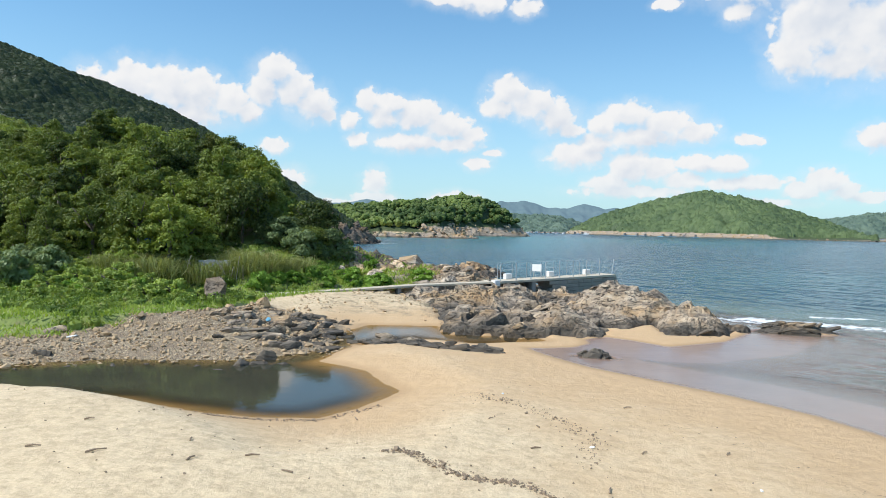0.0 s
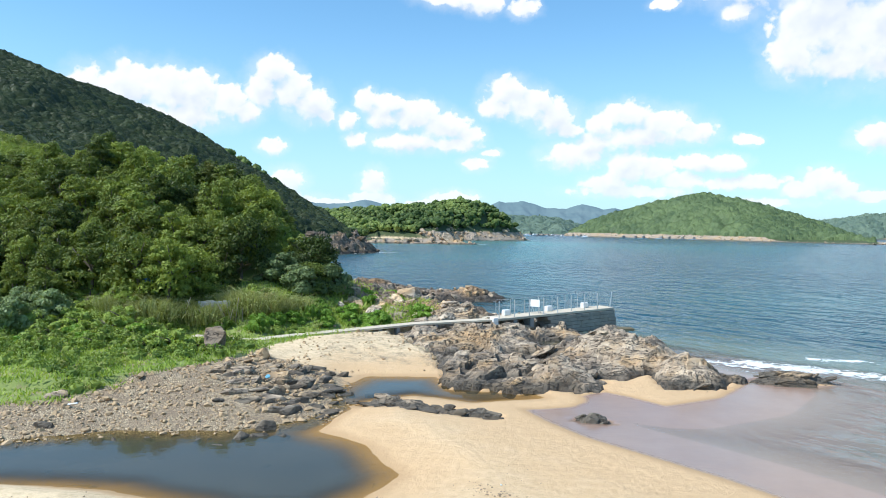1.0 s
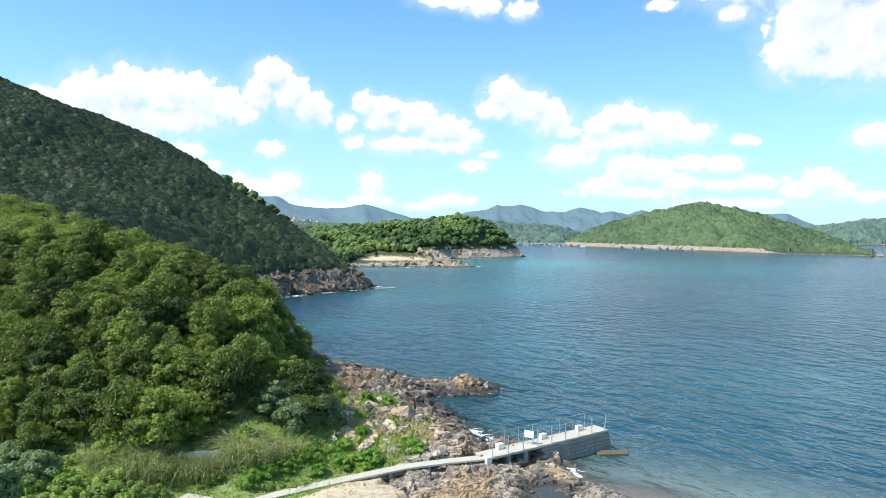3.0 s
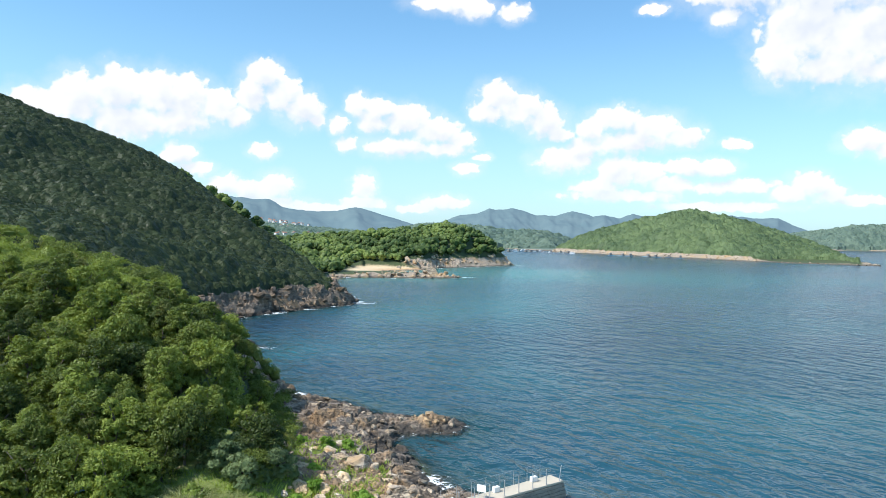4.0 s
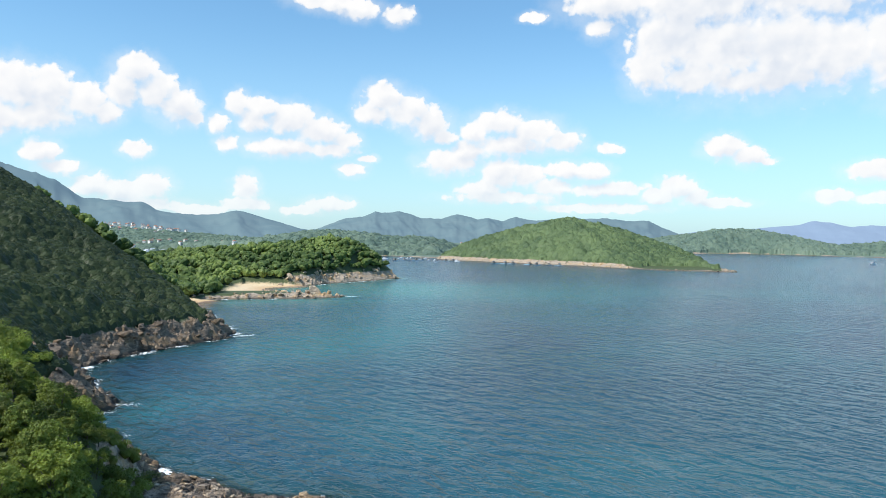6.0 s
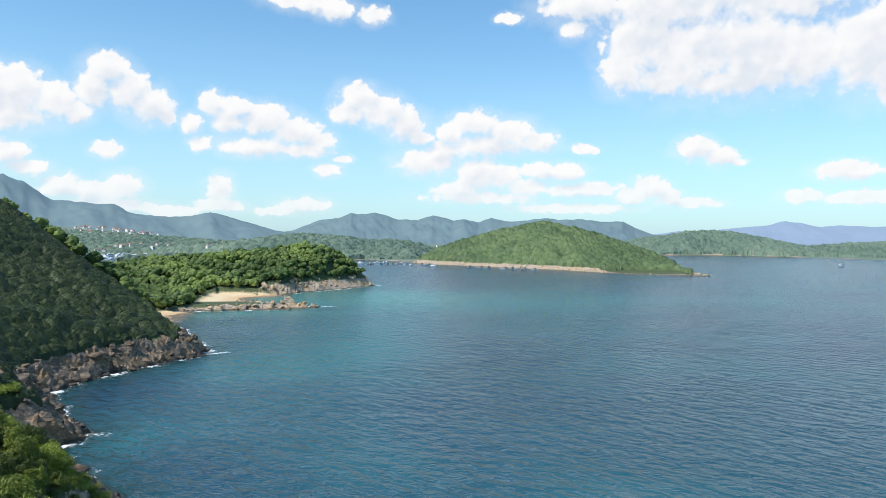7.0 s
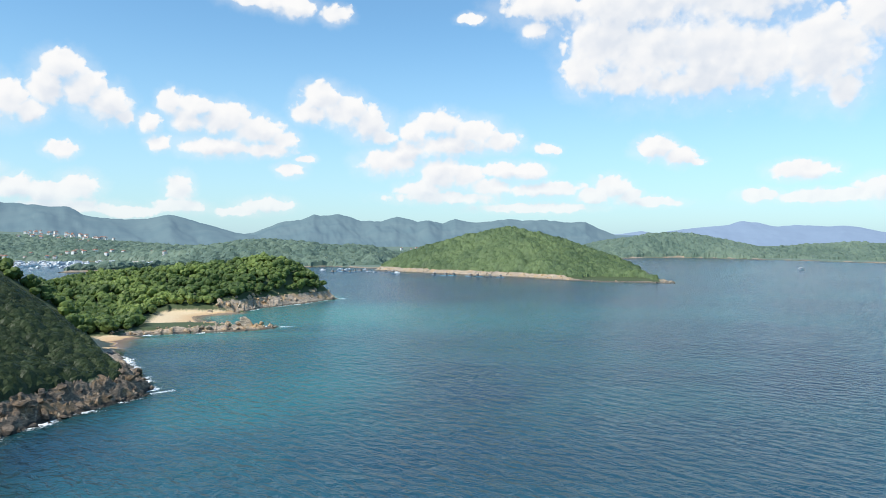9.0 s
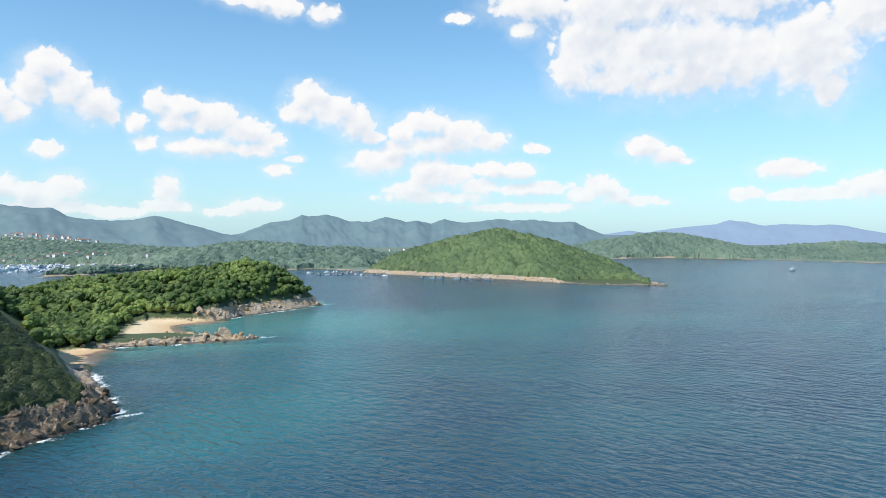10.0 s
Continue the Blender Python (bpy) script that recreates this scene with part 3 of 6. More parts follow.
def land(x, y):
    """Height of the ground and what covers it, for arrays of places."""
    x, y = np.asarray(x, float), np.asarray(y, float)
    jag = 1.0 * fbm(x * 0.33, y * 0.33, 3, 4) * smooth(y, 52, 66) + 5.0 * fbm(x * 0.05, y * 0.05, 5, 3) * smooth(y, 240, 420) * 1.0
    sm = inside(x, y, MAINLAND) + jag
    si = inside(x, y, ISLAND) + 8 * fbm(x * 0.05, y * 0.05, 7, 3)
    sf = inside(x, y, MIDLAND) + 14 * fbm(x * 0.03, y * 0.03, 9, 3)
    beach = (1 - smooth(y, 36, 44)) * smooth(y, -400, -399) + smooth(x, -75, -50) * smooth(y, 300, 330) * (1 - smooth(y, 350, 356)) + smooth(y, 385, 398) * (1 - smooth(y, 440, 455)) * smooth(x, -60, -35)
    # mainland
    lump = fbm(x * 0.05, y * 0.05, 11, 4)
    crest = np.interp(-x, [-p[0] for p in MAIN_RIDGE], [p[1] for p in MAIN_RIDGE])
    main = ridge(x, y, MAIN_RIDGE, 0.40, 5) - 0.75 * np.clip(y - crest - 5, 0, None) - 3.2
    hills = smax(main + 5 * lump * smooth(y, 110, 170) * (1 - smooth(y, crest - 40, crest - 10)), ridge(x, y, NEAR_RIDGE, 0.30, 5) + 2.0 * lump, 4.0)
    hills = smax(hills, ridge(x, y, CAPE_RIDGE, 0.20, 20) + 4 * lump, 4.0)
    flat = 0.1 + 0.052 * np.clip(sm, 0, 20) + 0.10 * fbm(x * 0.25, y * 0.25, 13, 3) * smooth(sm, 1, 5)
    rise = np.where(beach > 0.5, 0.1 + 0.06 * sm, 0.25 + 0.95 * np.power(np.clip(sm, 0, None), 0.95))
    hm = smax(flat, hills, 1.5)
    # rocky land stands up from the water at once
    rocky = smooth(y, 50, 60) * (1 - np.clip(beach, 0, 1))
    shelf_top = 0.5 + 1.6 * smooth(sm, 0.5, 7)
    hm = np.where(rocky > 0, np.maximum(hm, shelf_top * rocky), hm)
    hm = np.minimum(hm, rise)
    low = smooth(y, 60, 66) * (1 - smooth(y, 100, 112)) * smooth(x, -24, -16)
    hm = np.where(low > 0, np.minimum(hm, 0.25 + 0.15 * np.clip(sm, 0, None) + 12 * (1 - low)), hm)
    hm = np.where(sm > 0, hm, np.maximum(0.1 + np.where(y < 100, 0.03, 0.35 - 0.28 * np.clip(beach, 0, 1)) * sm + np.where(y < 100, 0.07 * np.minimum(sm + 6, 0) - np.minimum(0.13 * np.clip(y - 50.0 + 0.483 * (x - 15.6), 0, None), 0.30 * np.clip(-sm, 0, None)), 0), -7))
    # sandy shoals in the cove
    shoal = -1.6 - 0.045 * np.clip(np.hypot(x - 25, (y - 425) * 1.1) - 35, 0, None)
    hm = np.where((sm < 0) & (y > 300), np.maximum(hm, np.maximum(shoal, -7)), hm)
    # still pools behind the bar
    p1, p2 = inside(x, y, POOL_NEAR), inside(x, y, POOL_FAR)
    p = np.maximum(p1, p2) + 0.25 * fbm(x * 0.8, y * 0.8, 17, 3)
    berm = 0.13 + 0.25 * (1 - smooth(y, 20, 26)) * (1 - smooth(x, -9, -3))
    hm = np.where(p > -6, np.minimum(hm, np.where(p > 0, 0.04 - 0.16 * p, 0.04 - berm * p)), hm)
    hm = np.maximum(hm, np.where(p > 0, -0.55, -7))
    # the footpath lies on the ground
    for (ax, ay, az_), (bx, by, bz) in zip(WAY, WAY[1:]):
        s = np.clip(((x - ax) * (bx - ax) + (y - ay) * (by - ay)) / ((bx - ax) ** 2 + (by - ay) ** 2), 0, 1)
        d = np.hypot(x - ax - (bx - ax) * s, y - ay - (by - ay) * s)
        top = az_ + (bz - az_) * s
        hm = np.minimum(hm, top - 0.13 + np.clip(d - 1.0, 0, None) * 0.35)
        hm = np.where(d < 3.5, np.maximum(hm, top - 0.30 - 0.16 * np.clip(d - 0.6, 0, None)), hm)
    # bedrock
    sx_, sy_ = x * 0.83 + y * 0.56, (y * 0.83 - x * 0.56) * 1.0
    shelf = inside(x, y, ROCK_SHELF) + 1.5 * fbm(x * 0.5, y * 0.5, 19, 4)
    sk = np.maximum(inside(x, y, SKERRY), 0.5 - np.hypot((x - 7.2) * 0.7, y - 31.2)) + 0.25 * fbm(x * 1.2, y * 1.2, 21, 2)
    sk = np.maximum(sk, 1.0 - np.hypot((x - 20.8) * 0.40, y - 40.6))
    blocks = 0.40 * slabs(sx_ * 0.55, sy_, 1.15, 31) + 0.30 * slabs(sx_ * 0.7, sy_, 0.55, 37) + 0.25 * fbm(x * 0.6, y * 0.6, 41, 3)
    bigrock = 2.0 * np.exp(-((x - 11.6) / 3.0) ** 2 - ((y - 45.2) / 3.4) ** 2) + 0.85 * np.exp(-((x - 14.8) / 2.2) ** 2 - ((y - 39.5) / 2.5) ** 2) + 0.9 * np.exp(-((x - 7) / 2.5) ** 2 - ((y - 38.5) / 1.5) ** 2)
    rock_h = np.minimum(0.15 + 0.7 * shelf, 0.45) + (bigrock + 0.55 * blocks + 0.55 * smooth(y - 0.35 * x, 45, 51) * (1 - smooth(x, 5, 9))) * smooth(shelf, 0, 1.2)
    tide_pool = np.exp(-((x - 8.6) / 2.0) ** 2 - ((y - 50.5) / 2.2) ** 2)
    rock_h = rock_h * (1 - tide_pool) - 0.15 * tide_pool
    hm = np.where(shelf > 0, np.maximum(np.where(y < 46, hm, np.minimum(hm, 1.0)) * 0.5, rock_h), hm)
    hm = np.where(sk > 0, np.maximum(hm, 0.05 + np.minimum(sk * 0.85, 0.45) + 0.22 * blocks), hm)
    coast_rock = rocky * (1 - smooth(sm, np.where(y < 100, 11.0, np.where(y < 165, 7.5, 5.0)), np.where(y < 100, 16.0, np.where(y < 165, 11.0, 8.0)))) * smooth(sm, -2.5, 0.5)
    coast_rock = coast_rock * (1 - smooth(y, 56, 66) * (1 - smooth(y, 66, 90)) * smooth(-x, 9, 14))
    far_size = np.where(y < 120, 0, 1)
    crag = np.where(far_size > 0, 0.55 * slabs(sx_ * 0.6, sy_, 3.2, 43, 0.7) + 0.4 * slabs(sx_, sy_, 1.6, 47), 1.15 * blocks + 0.42 * slabs(sx_ * 0.6, sy_, 2.6, 51, 0.6))
    hm = hm + coast_rock * crag * np.where(y < 100, 0.6, 1.0) * smooth(sm, -2.0, 1.0)
    # outlying rock spur north of the jetty
    spur = 2.0 - np.hypot((x - 1.7) * 0.40, y - 86.8) * 0.80
    hm = np.where(spur > 0, np.maximum(hm, np.minimum(0.9 * spur, 1.15) + 0.5 * blocks), hm)
    # islands and the far shore
    hi = smax(0.5 + 0 * x, ridge(x, y, ISLAND_RIDGE, 0.30, 14) + 5 * lump, 3.0)
    hi = np.where(si > 0, np.minimum(hi, 0.3 + 0.55 * si), np.maximum(0.25 * si, -7))
    hf = smax(smax(ridge(x, y, MID_RIDGE, 0.22, 30), ridge(x, y, EAST_RIDGE, 0.22, 30), 8), smax(ridge(x, y, SPIT_RIDGE, 0.2, 8), ridge(x, y, TOWN_RIDGE, 0.12, 60), 4), 4) + 4 * fbm(x * 0.012, y * 0.012, 23, 3)
    hf = smax(hf, 1.2 + 0.004 * np.clip(sf, 0, 600), 4.0)
    hf = np.where(sf > 0, np.minimum(hf, 0.3 + 0.4 * sf), np.maximum(0.25 * sf, -7))
    h = np.maximum(np.maximum(hm, hi), hf)
    rock_far = np.maximum((si > -3) * (1 - smooth(si, 7, 13)), (sf > -3) * (1 - smooth(sf, 6, 12)) * 0.9)
    masks = dict(
        rock=np.clip(np.maximum.reduce([coast_rock * (1 - 0.9 * (y < 100) * np.exp(-((x + 7) / 4.5) ** 2 - ((y - 67) / 9) ** 2) * smooth(fbm(x * 0.35, y * 0.35, 27, 3), -0.1, 0.15)), (shelf > 0) * 1.0 * smooth(shelf, -0.2, 0.4), (sk > 0) * 1.0, rock_far, (spur > 0) * 1.0]), 0, 1),
        sand=np.clip(beach * (sm > -60) * (1 - smooth(h, 2.2, 3.5)) + smooth(y, 36, 40) * (1 - smooth(y, 54, 57)) * smooth(x, -15, -11) + smooth(x, 6, 9) * (sm < 1.0) * (1 - smooth(y, 62, 76)), 0, 1) * (1 - (1 - smooth(x, -13, -9)) * smooth(y, 24.5, 26.5) * (1 - smooth(y, 250, 260))),
        gravel=np.maximum(smooth(inside(x, y, SHINGLE), -1.3, 0.2), 0.43 * smooth(y, 40.5, 43) * (1 - smooth(y, 51, 54)) * smooth(x, -10, -7) * (1 - smooth(x, 2, 5))),
        turf=np.maximum(smooth(inside(x, y, MEADOW), -0.6, 1.2), 1.0 * np.exp(-((x + 6.5) / 5.0) ** 2 - ((y - 65) / 9) ** 2) * smooth(fbm(x * 0.35, y * 0.35, 27, 3), -0.25, 0.1)),
        wet=np.clip(np.maximum(np.maximum(beach, smooth(x, 5, 8) * (y < 85)) * (1 - smooth(h, 0.09, 0.15)) * smooth(-p, 1.2, 2.5), (p > -1.0) * smooth(p, -1.0, -0.2) * 0.45), 0, 1),
        wrack=np.clip(np.exp(-((y - 14.05 + 0.62 * x) / 0.22) ** 2) * smooth(x, -0.8, 0.5) + 0.6 * np.exp(-((np.hypot(x + 1.0, y - 10.5) - 11.0) / 0.5) ** 2) * smooth(x, -3, 1) + 0.12, 0, 1) * (h > 0.3),
        bed=smooth(-h, 0.15, 1.2) * np.where((y < 75) & (x > 6), smooth(y, 58, 70), 1 - np.clip(beach, 0, 1)),
        far_haze=smooth(sf, -10, 10),
        sm=sm, si=si, sf=sf, p=p, beach=beach, coast_rock=coast_rock)
    return h, masks


def height(x, y):
    return float(land(np.array([x]), np.array([y]))[0][0])


def steps(*stretches):
    """Grid lines: (from, to, spacing) stretches laid end to end."""
    out = []
    for lo, hi, gap in stretches:
        out.append(np.linspace(lo, hi, max(1, round((hi - lo) / gap)), endpoint=False))
    return np.concatenate(out + [np.array([stretches[-1][1]], float)])


def grid_mesh(name, xs, ys, z, mat, attrs=(), keep=None, soft=True):
    nx, ny = len(xs), len(ys)
    X, Y = np.meshgrid(xs, ys)
    co = np.stack([X, Y, z], -1).reshape(-1, 3)
    i = np.arange(nx * ny).reshape(ny, nx)
    quads = np.stack([i[:-1, :-1], i[:-1, 1:], i[1:, 1:], i[1:, :-1]], -1).reshape(-1, 4)
    if keep is not None:
        ok = keep.reshape(-1)
        quads = quads[ok[quads].any(1)]
        used = np.unique(quads)
        remap = np.full(nx * ny, -1)
        remap[used] = np.arange(len(used))
        quads, co = remap[quads], co[used]
        attrs = [(n, v.reshape(-1)[used]) for n, v in attrs]
    return raw_mesh(name, co, quads, mat, attrs, soft)


def raw_mesh(name, co, faces, mat, attrs=(), soft=False):
    """One mesh object from arrays of places and of faces that all have the same number of corners."""
    k = faces.shape[1]
    me = bpy.data.meshes.new(name)
    me.vertices.add(len(co))
    me.vertices.foreach_set("co", np.ascontiguousarray(co, np.float32).ravel())
    me.loops.add(faces.size)
    me.loops.foreach_set("vertex_index", np.ascontiguousarray(faces, np.int32).ravel())
    me.polygons.add(len(faces))
    me.polygons.foreach_set("loop_start", np.arange(0, faces.size, k, dtype=np.int32))
    me.update(calc_edges=True)
    me.polygons.foreach_set("use_smooth", np.full(len(faces), soft))
    for n, v in attrs:
        at = me.attributes.new(n, "FLOAT", "POINT")
        at.data.foreach_set("value", np.ascontiguousarray(v, np.float32).ravel())
    me.materials.append(mat)
    return new(name, me)


def part(name, bm, mat, parent=None, label=""):
    me = bpy.data.meshes.new(name)
    bm.to_mesh(me)
    bm.free()
    me.materials.append(mat)
    ob = new(name, me)
    if parent:
        ob.parent = parent
    return tagged(ob, label)


# ground: one sheet from the beach to the far side of the bay
gx = steps((-4800, -1200, 300), (-1200, -400, 40), (-400, -160, 8), (-160, -45, 2.2), (-45, -20, 0.6), (-20, 22, 0.32), (22, 70, 1.6), (70, 140, 6), (140, 420, 5), (420, 1100, 20), (1100, 4800, 250))
gy = steps((-4800, -300, 450), (-300, -30, 20), (-30, 9, 1.5), (9, 64, 0.32), (64, 110, 0.6), (110, 250, 1.4), (250, 560, 2.8), (560, 1010, 6), (1010, 1600, 16), (1600, 4800, 200))
GX, GY = np.meshgrid(gx, gy)
gh, gm = land(GX, GY)
ground = grid_mesh("ground", gx, gy, gh - 0.55 * ((gm["rock"] > 0.5) & (GY > 29) & (GY < 249) & (GX < 22)) * np.where(GY > 101, 1.8, 1.0), GROUND, [(n, gm[n]) for n in ("rock", "sand", "gravel", "turf", "wet", "wrack", "bed", "far_haze")])
tagged(ground, "sandy beach, rocky shore and green hills round a bay", "ground", kind="structure")

# bare rock, in finer pieces than the ground sheet
def rock_sheet(name, x0, x1, y0, y1, gap, size, seed, label, mat, calm=False):
    xs, ys = steps((x0, x1, gap)), steps((y0, y1, gap))
    X, Y = np.meshgrid(xs, ys)
    h, m = land(X, Y)
    u, v = X * 0.83 + Y * 0.56, Y * 0.83 - X * 0.56
    fine = 0.60 * slabs(u * 0.55, v, 1.0 * size, seed) + 0.30 * slabs(u * 0.7, v, 0.42 * size, seed + 7) + 0.10 * size * fbm(u * 1.5 / size, v * 3.0 / size, seed + 9, 3)
    if calm:
        fine = fine * (0.30 + 0.70 * smooth(inside(X, Y, ROCK_SHELF), 0.2, 2.2))
    ledge = 0.24 * size * (0.6 if calm else 1.0)
    z = h + fine
    t_ = z / ledge + 0.6 * fbm(X * 0.4, Y * 0.4, seed + 3, 2)
    z = 0.45 * z + 0.55 * (np.floor(t_) + smooth(t_ - np.floor(t_), 0.55, 1.0)) * ledge
    hollow = np.exp(-((X - 8.6) / 2.0) ** 2 - ((Y - 50.5) / 2.2) ** 2)
    z = h * hollow + z * (1 - hollow)
    z = np.where(m["rock"] > 0.3, z + 0.04, h - 0.3)
    edge = np.minimum.reduce([X - x0, x1 - X, Y - y0, y1 - Y])
    z = z - 0.8 * (1 - smooth(edge, 0, 3 * gap))
    ob = grid_mesh(name, xs, ys, z, mat, keep=(m["rock"] > 0.3) & (z > -1.2), soft=False)
    return tagged(ob, label, "rock", kind="structure")


rock_sheet("rock_shelf", -5, 24.5, 29, 62.5, 0.165, 1.15, 131, "dark tidal rock shelf with a pale humped crag", ROCK, True)
rock_sheet("rock_shore", -16, 9, 58, 101, 0.25, 1.25, 151, "broken brown rocks sloping into the sea", SHORE_ROCK)
rock_sheet("rock_headland", -58, -10, 97, 250, 0.6, 3.0, 171, "steep brown cliffs round the headland", ROCK_DARK)

# sea
wx = steps((-4900, -1200, 300), (-1200, -400, 60), (-400, -160, 12), (-160, -60, 2.5), (-60, 12, 0.7), (12, 36, 0.35), (36, 80, 1.6), (80, 420, 6), (420, 1100, 25), (1100, 4900, 300))
wy = steps((-4900, -300, 450), (-300, -30, 20), (-30, 9, 2), (9, 34, 0.7), (34, 54, 0.35), (54, 110, 0.7), (110, 250, 1.2), (250, 560, 2.6), (560, 1010, 7), (1010, 1600, 20), (1600, 4900, 300))
WX, WY = np.meshgrid(wx, wy)
wh, wm = land(WX, WY)
depth = -wh
edge_d = np.maximum.reduce([wm["sm"], wm["si"], wm["sf"]])
foam = np.exp(-np.clip(-edge_d - 0.5, 0, None) / np.where(WY < 120, 1.3, 3.2)) * (1 - wm["beach"]) * smooth(depth, -0.4, 0.1) * 1.05 * (inside(WX, WY, ROCK_SHELF) < 0.5)
foam = foam * (0.10 + 1.7 * (fbm(WX * 0.16, WY * 0.16, 61, 3) + 0.36))
foam = foam * np.where((WY > 100) & (WY < 260), 1.1, 1.0)
foam[(WY > 600)] *= 0.5


def surf(ax, ay, bx, by, width, strength):
    ex, ey = bx - ax, by - ay
    s = np.clip(((WX - ax) * ex + (WY - ay) * ey) / (ex * ex + ey * ey), 0, 1)
    d = np.hypot(WX - ax - ex * s, WY - ay - ey * s)
    return strength * np.exp(-(d / width) ** 2)


for stroke in ((14.6, 49.6, 17.2, 47.6, 1.7, 0.80), (17, 47.6, 21, 45.6, 2.0, 0.74), (21, 46.6, 24.5, 44.6, 1.9, 0.86), (24, 45.4, 27.6, 42.4, 1.7, 0.80), (27.6, 43.4, 33, 39.4, 1.4, 0.68), (18, 44.6, 24, 42.0, 1.3, 0.48), (26, 48.6, 29.5, 48.0, 0.8, 0.75), (26, 48.5, 34, 45.5, 0.35, 0.45), (25, 42.2, 34, 38.6, 0.4, 0.45), (23, 37.0, 32, 34.0, 0.35, 0.4),
               (-22, 231.5, -17, 234, 1.8, 0.75), (-40, 207, -31, 218, 1.3, 0.5), (-36, 134, -32, 137, 1.5, 0.6), (-33, 143, -30, 144, 0.9, 0.6), (-46, 160, -38, 150, 1.6, 0.5), (-50, 182, -47, 172, 1.8, 0.5), (7, 86.5, 8.2, 87, 0.8, 0.75), (-2, 90.5, 2, 90, 0.9, 0.6), (-0.4, 81.5, 1.2, 82.6, 0.9, 0.55), (3.6, 68.5, 5.5, 66, 0.8, 0.6), (14, 371, 24, 374, 1.6, 0.8), (-31, 221, -24, 225, 1.2, 0.6), (61, 519, 66, 522, 1.6, 0.7)):
    foam = np.maximum(foam, surf(*stroke))
sea = grid_mesh("sea_water", wx, wy, np.zeros_like(WX), SEA, [("depth", depth), ("foam", np.clip(foam, 0, 1)), ("teal", np.clip(np.exp(-((WX - 75) / 120) ** 2 - ((WY - 400) / 75) ** 2) + 0.8 * np.exp(-((WX - 2) / 38) ** 2 - ((WY - 212) / 42) ** 2) + 0.6 * np.exp(-((WX - 30) / 45) ** 2 - ((WY - 285) / 50) ** 2) + 0.25 * np.exp(-((WX - 70) / 85) ** 2 - ((WY - 95) / 75) ** 2) + 0.8 * np.exp(-((WX + 29) / 11) ** 2 - ((WY - 138) / 15) ** 2), 0, 1)), ("sandy", smooth(WY, 300, 360) * (1 - smooth(WY, 520, 600))), ("milky", (1 - smooth(WY, 46, 74)) * smooth(WX, 4, 12))], keep=(depth > -0.9) & (wm["p"] < -0.3))
tagged(sea, "rippled blue-green sea with foam along the rocks", "sea", kind="structure")

# still pools behind the sand bar
px, py = steps((-45, 6, 0.4)), steps((16, 41, 0.4))
PX, PY = np.meshgrid(px, py)
ph, pm = land(PX, PY)
pool = grid_mesh("pool_water", px, py, np.full_like(PX, 0.05), POOL, [("depth", 0.05 - ph)], keep=(ph < 0.12) & (pm["p"] > -0.6))
tagged(pool, "dark still pool behind the sand bar", "pool", kind="structure")

xs, ys = steps((6.2, 11.2, 0.25)), steps((47.8, 53.4, 0.25))
TX, TY = np.meshgrid(xs, ys)
th = land(TX, TY)[0]
tide_pool = grid_mesh("tide_pool_water", xs, ys, np.full_like(TX, 0.22), POOL, [("depth", 0.3 + 0 * TX)], keep=(th < 0.2))
tagged(tide_pool, "small still tide pool on the rock shelf", "pool", kind="structure")

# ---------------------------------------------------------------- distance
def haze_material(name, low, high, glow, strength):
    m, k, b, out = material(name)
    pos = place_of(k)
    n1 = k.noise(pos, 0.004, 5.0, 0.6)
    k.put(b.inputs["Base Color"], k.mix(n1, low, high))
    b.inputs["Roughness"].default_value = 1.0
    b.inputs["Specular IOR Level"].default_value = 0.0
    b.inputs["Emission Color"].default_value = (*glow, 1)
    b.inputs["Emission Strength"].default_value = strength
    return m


# air haze is painted on: bluish base colours plus a glow that no lamp gives
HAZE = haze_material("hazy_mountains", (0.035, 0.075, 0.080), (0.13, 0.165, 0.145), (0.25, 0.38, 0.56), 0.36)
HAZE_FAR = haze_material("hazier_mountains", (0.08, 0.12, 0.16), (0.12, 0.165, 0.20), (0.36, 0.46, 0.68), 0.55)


def mountains(name, line, dist, depth_, mat, seed, label):
    """A ridge round the bay: crest heights are given as degrees of height over degrees round."""
    azs = np.linspace(line[0][0], line[-1][0], 420)
    els = np.interp(azs, [p[0] for p in line], [p[1] for p in line])
    rows = np.linspace(0, 1, 34)
    A, R = np.meshgrid(np.radians(azs), rows)
    E = np.tile(els, (34, 1))
    crest = dist * np.tan(np.radians(E)) + 40
    d = dist - depth_ * (1 - R)
    lean = np.degrees(A) + 1.5 * R
    spur = fbm(lean * 0.5, R * 1.6, seed, 3) + 0.4 * (np.abs(fbm(lean * 1.1, R * 3.0, seed + 3, 3)) - 0.25)
    z = crest * (R ** 1.15) * (1 + 1.0 * spur * (1 - R)) + 0.03 * crest * fbm(lean * 3.0, R * 6, seed + 5, 3)
    z[0] = -2
    co = np.stack([d * np.sin(A), d * np.cos(A), z], -1).reshape(-1, 3)
    n = len(azs)
    i = np.arange(34 * n).reshape(34, n)
    q = np.stack([i[:-1, :-1], i[:-1, 1:], i[1:, 1:], i[1:, :-1]], -1).reshape(-1, 4)
    return tagged(raw_mesh(name, co, q, mat, soft=True), label, "mountains", kind="structure")


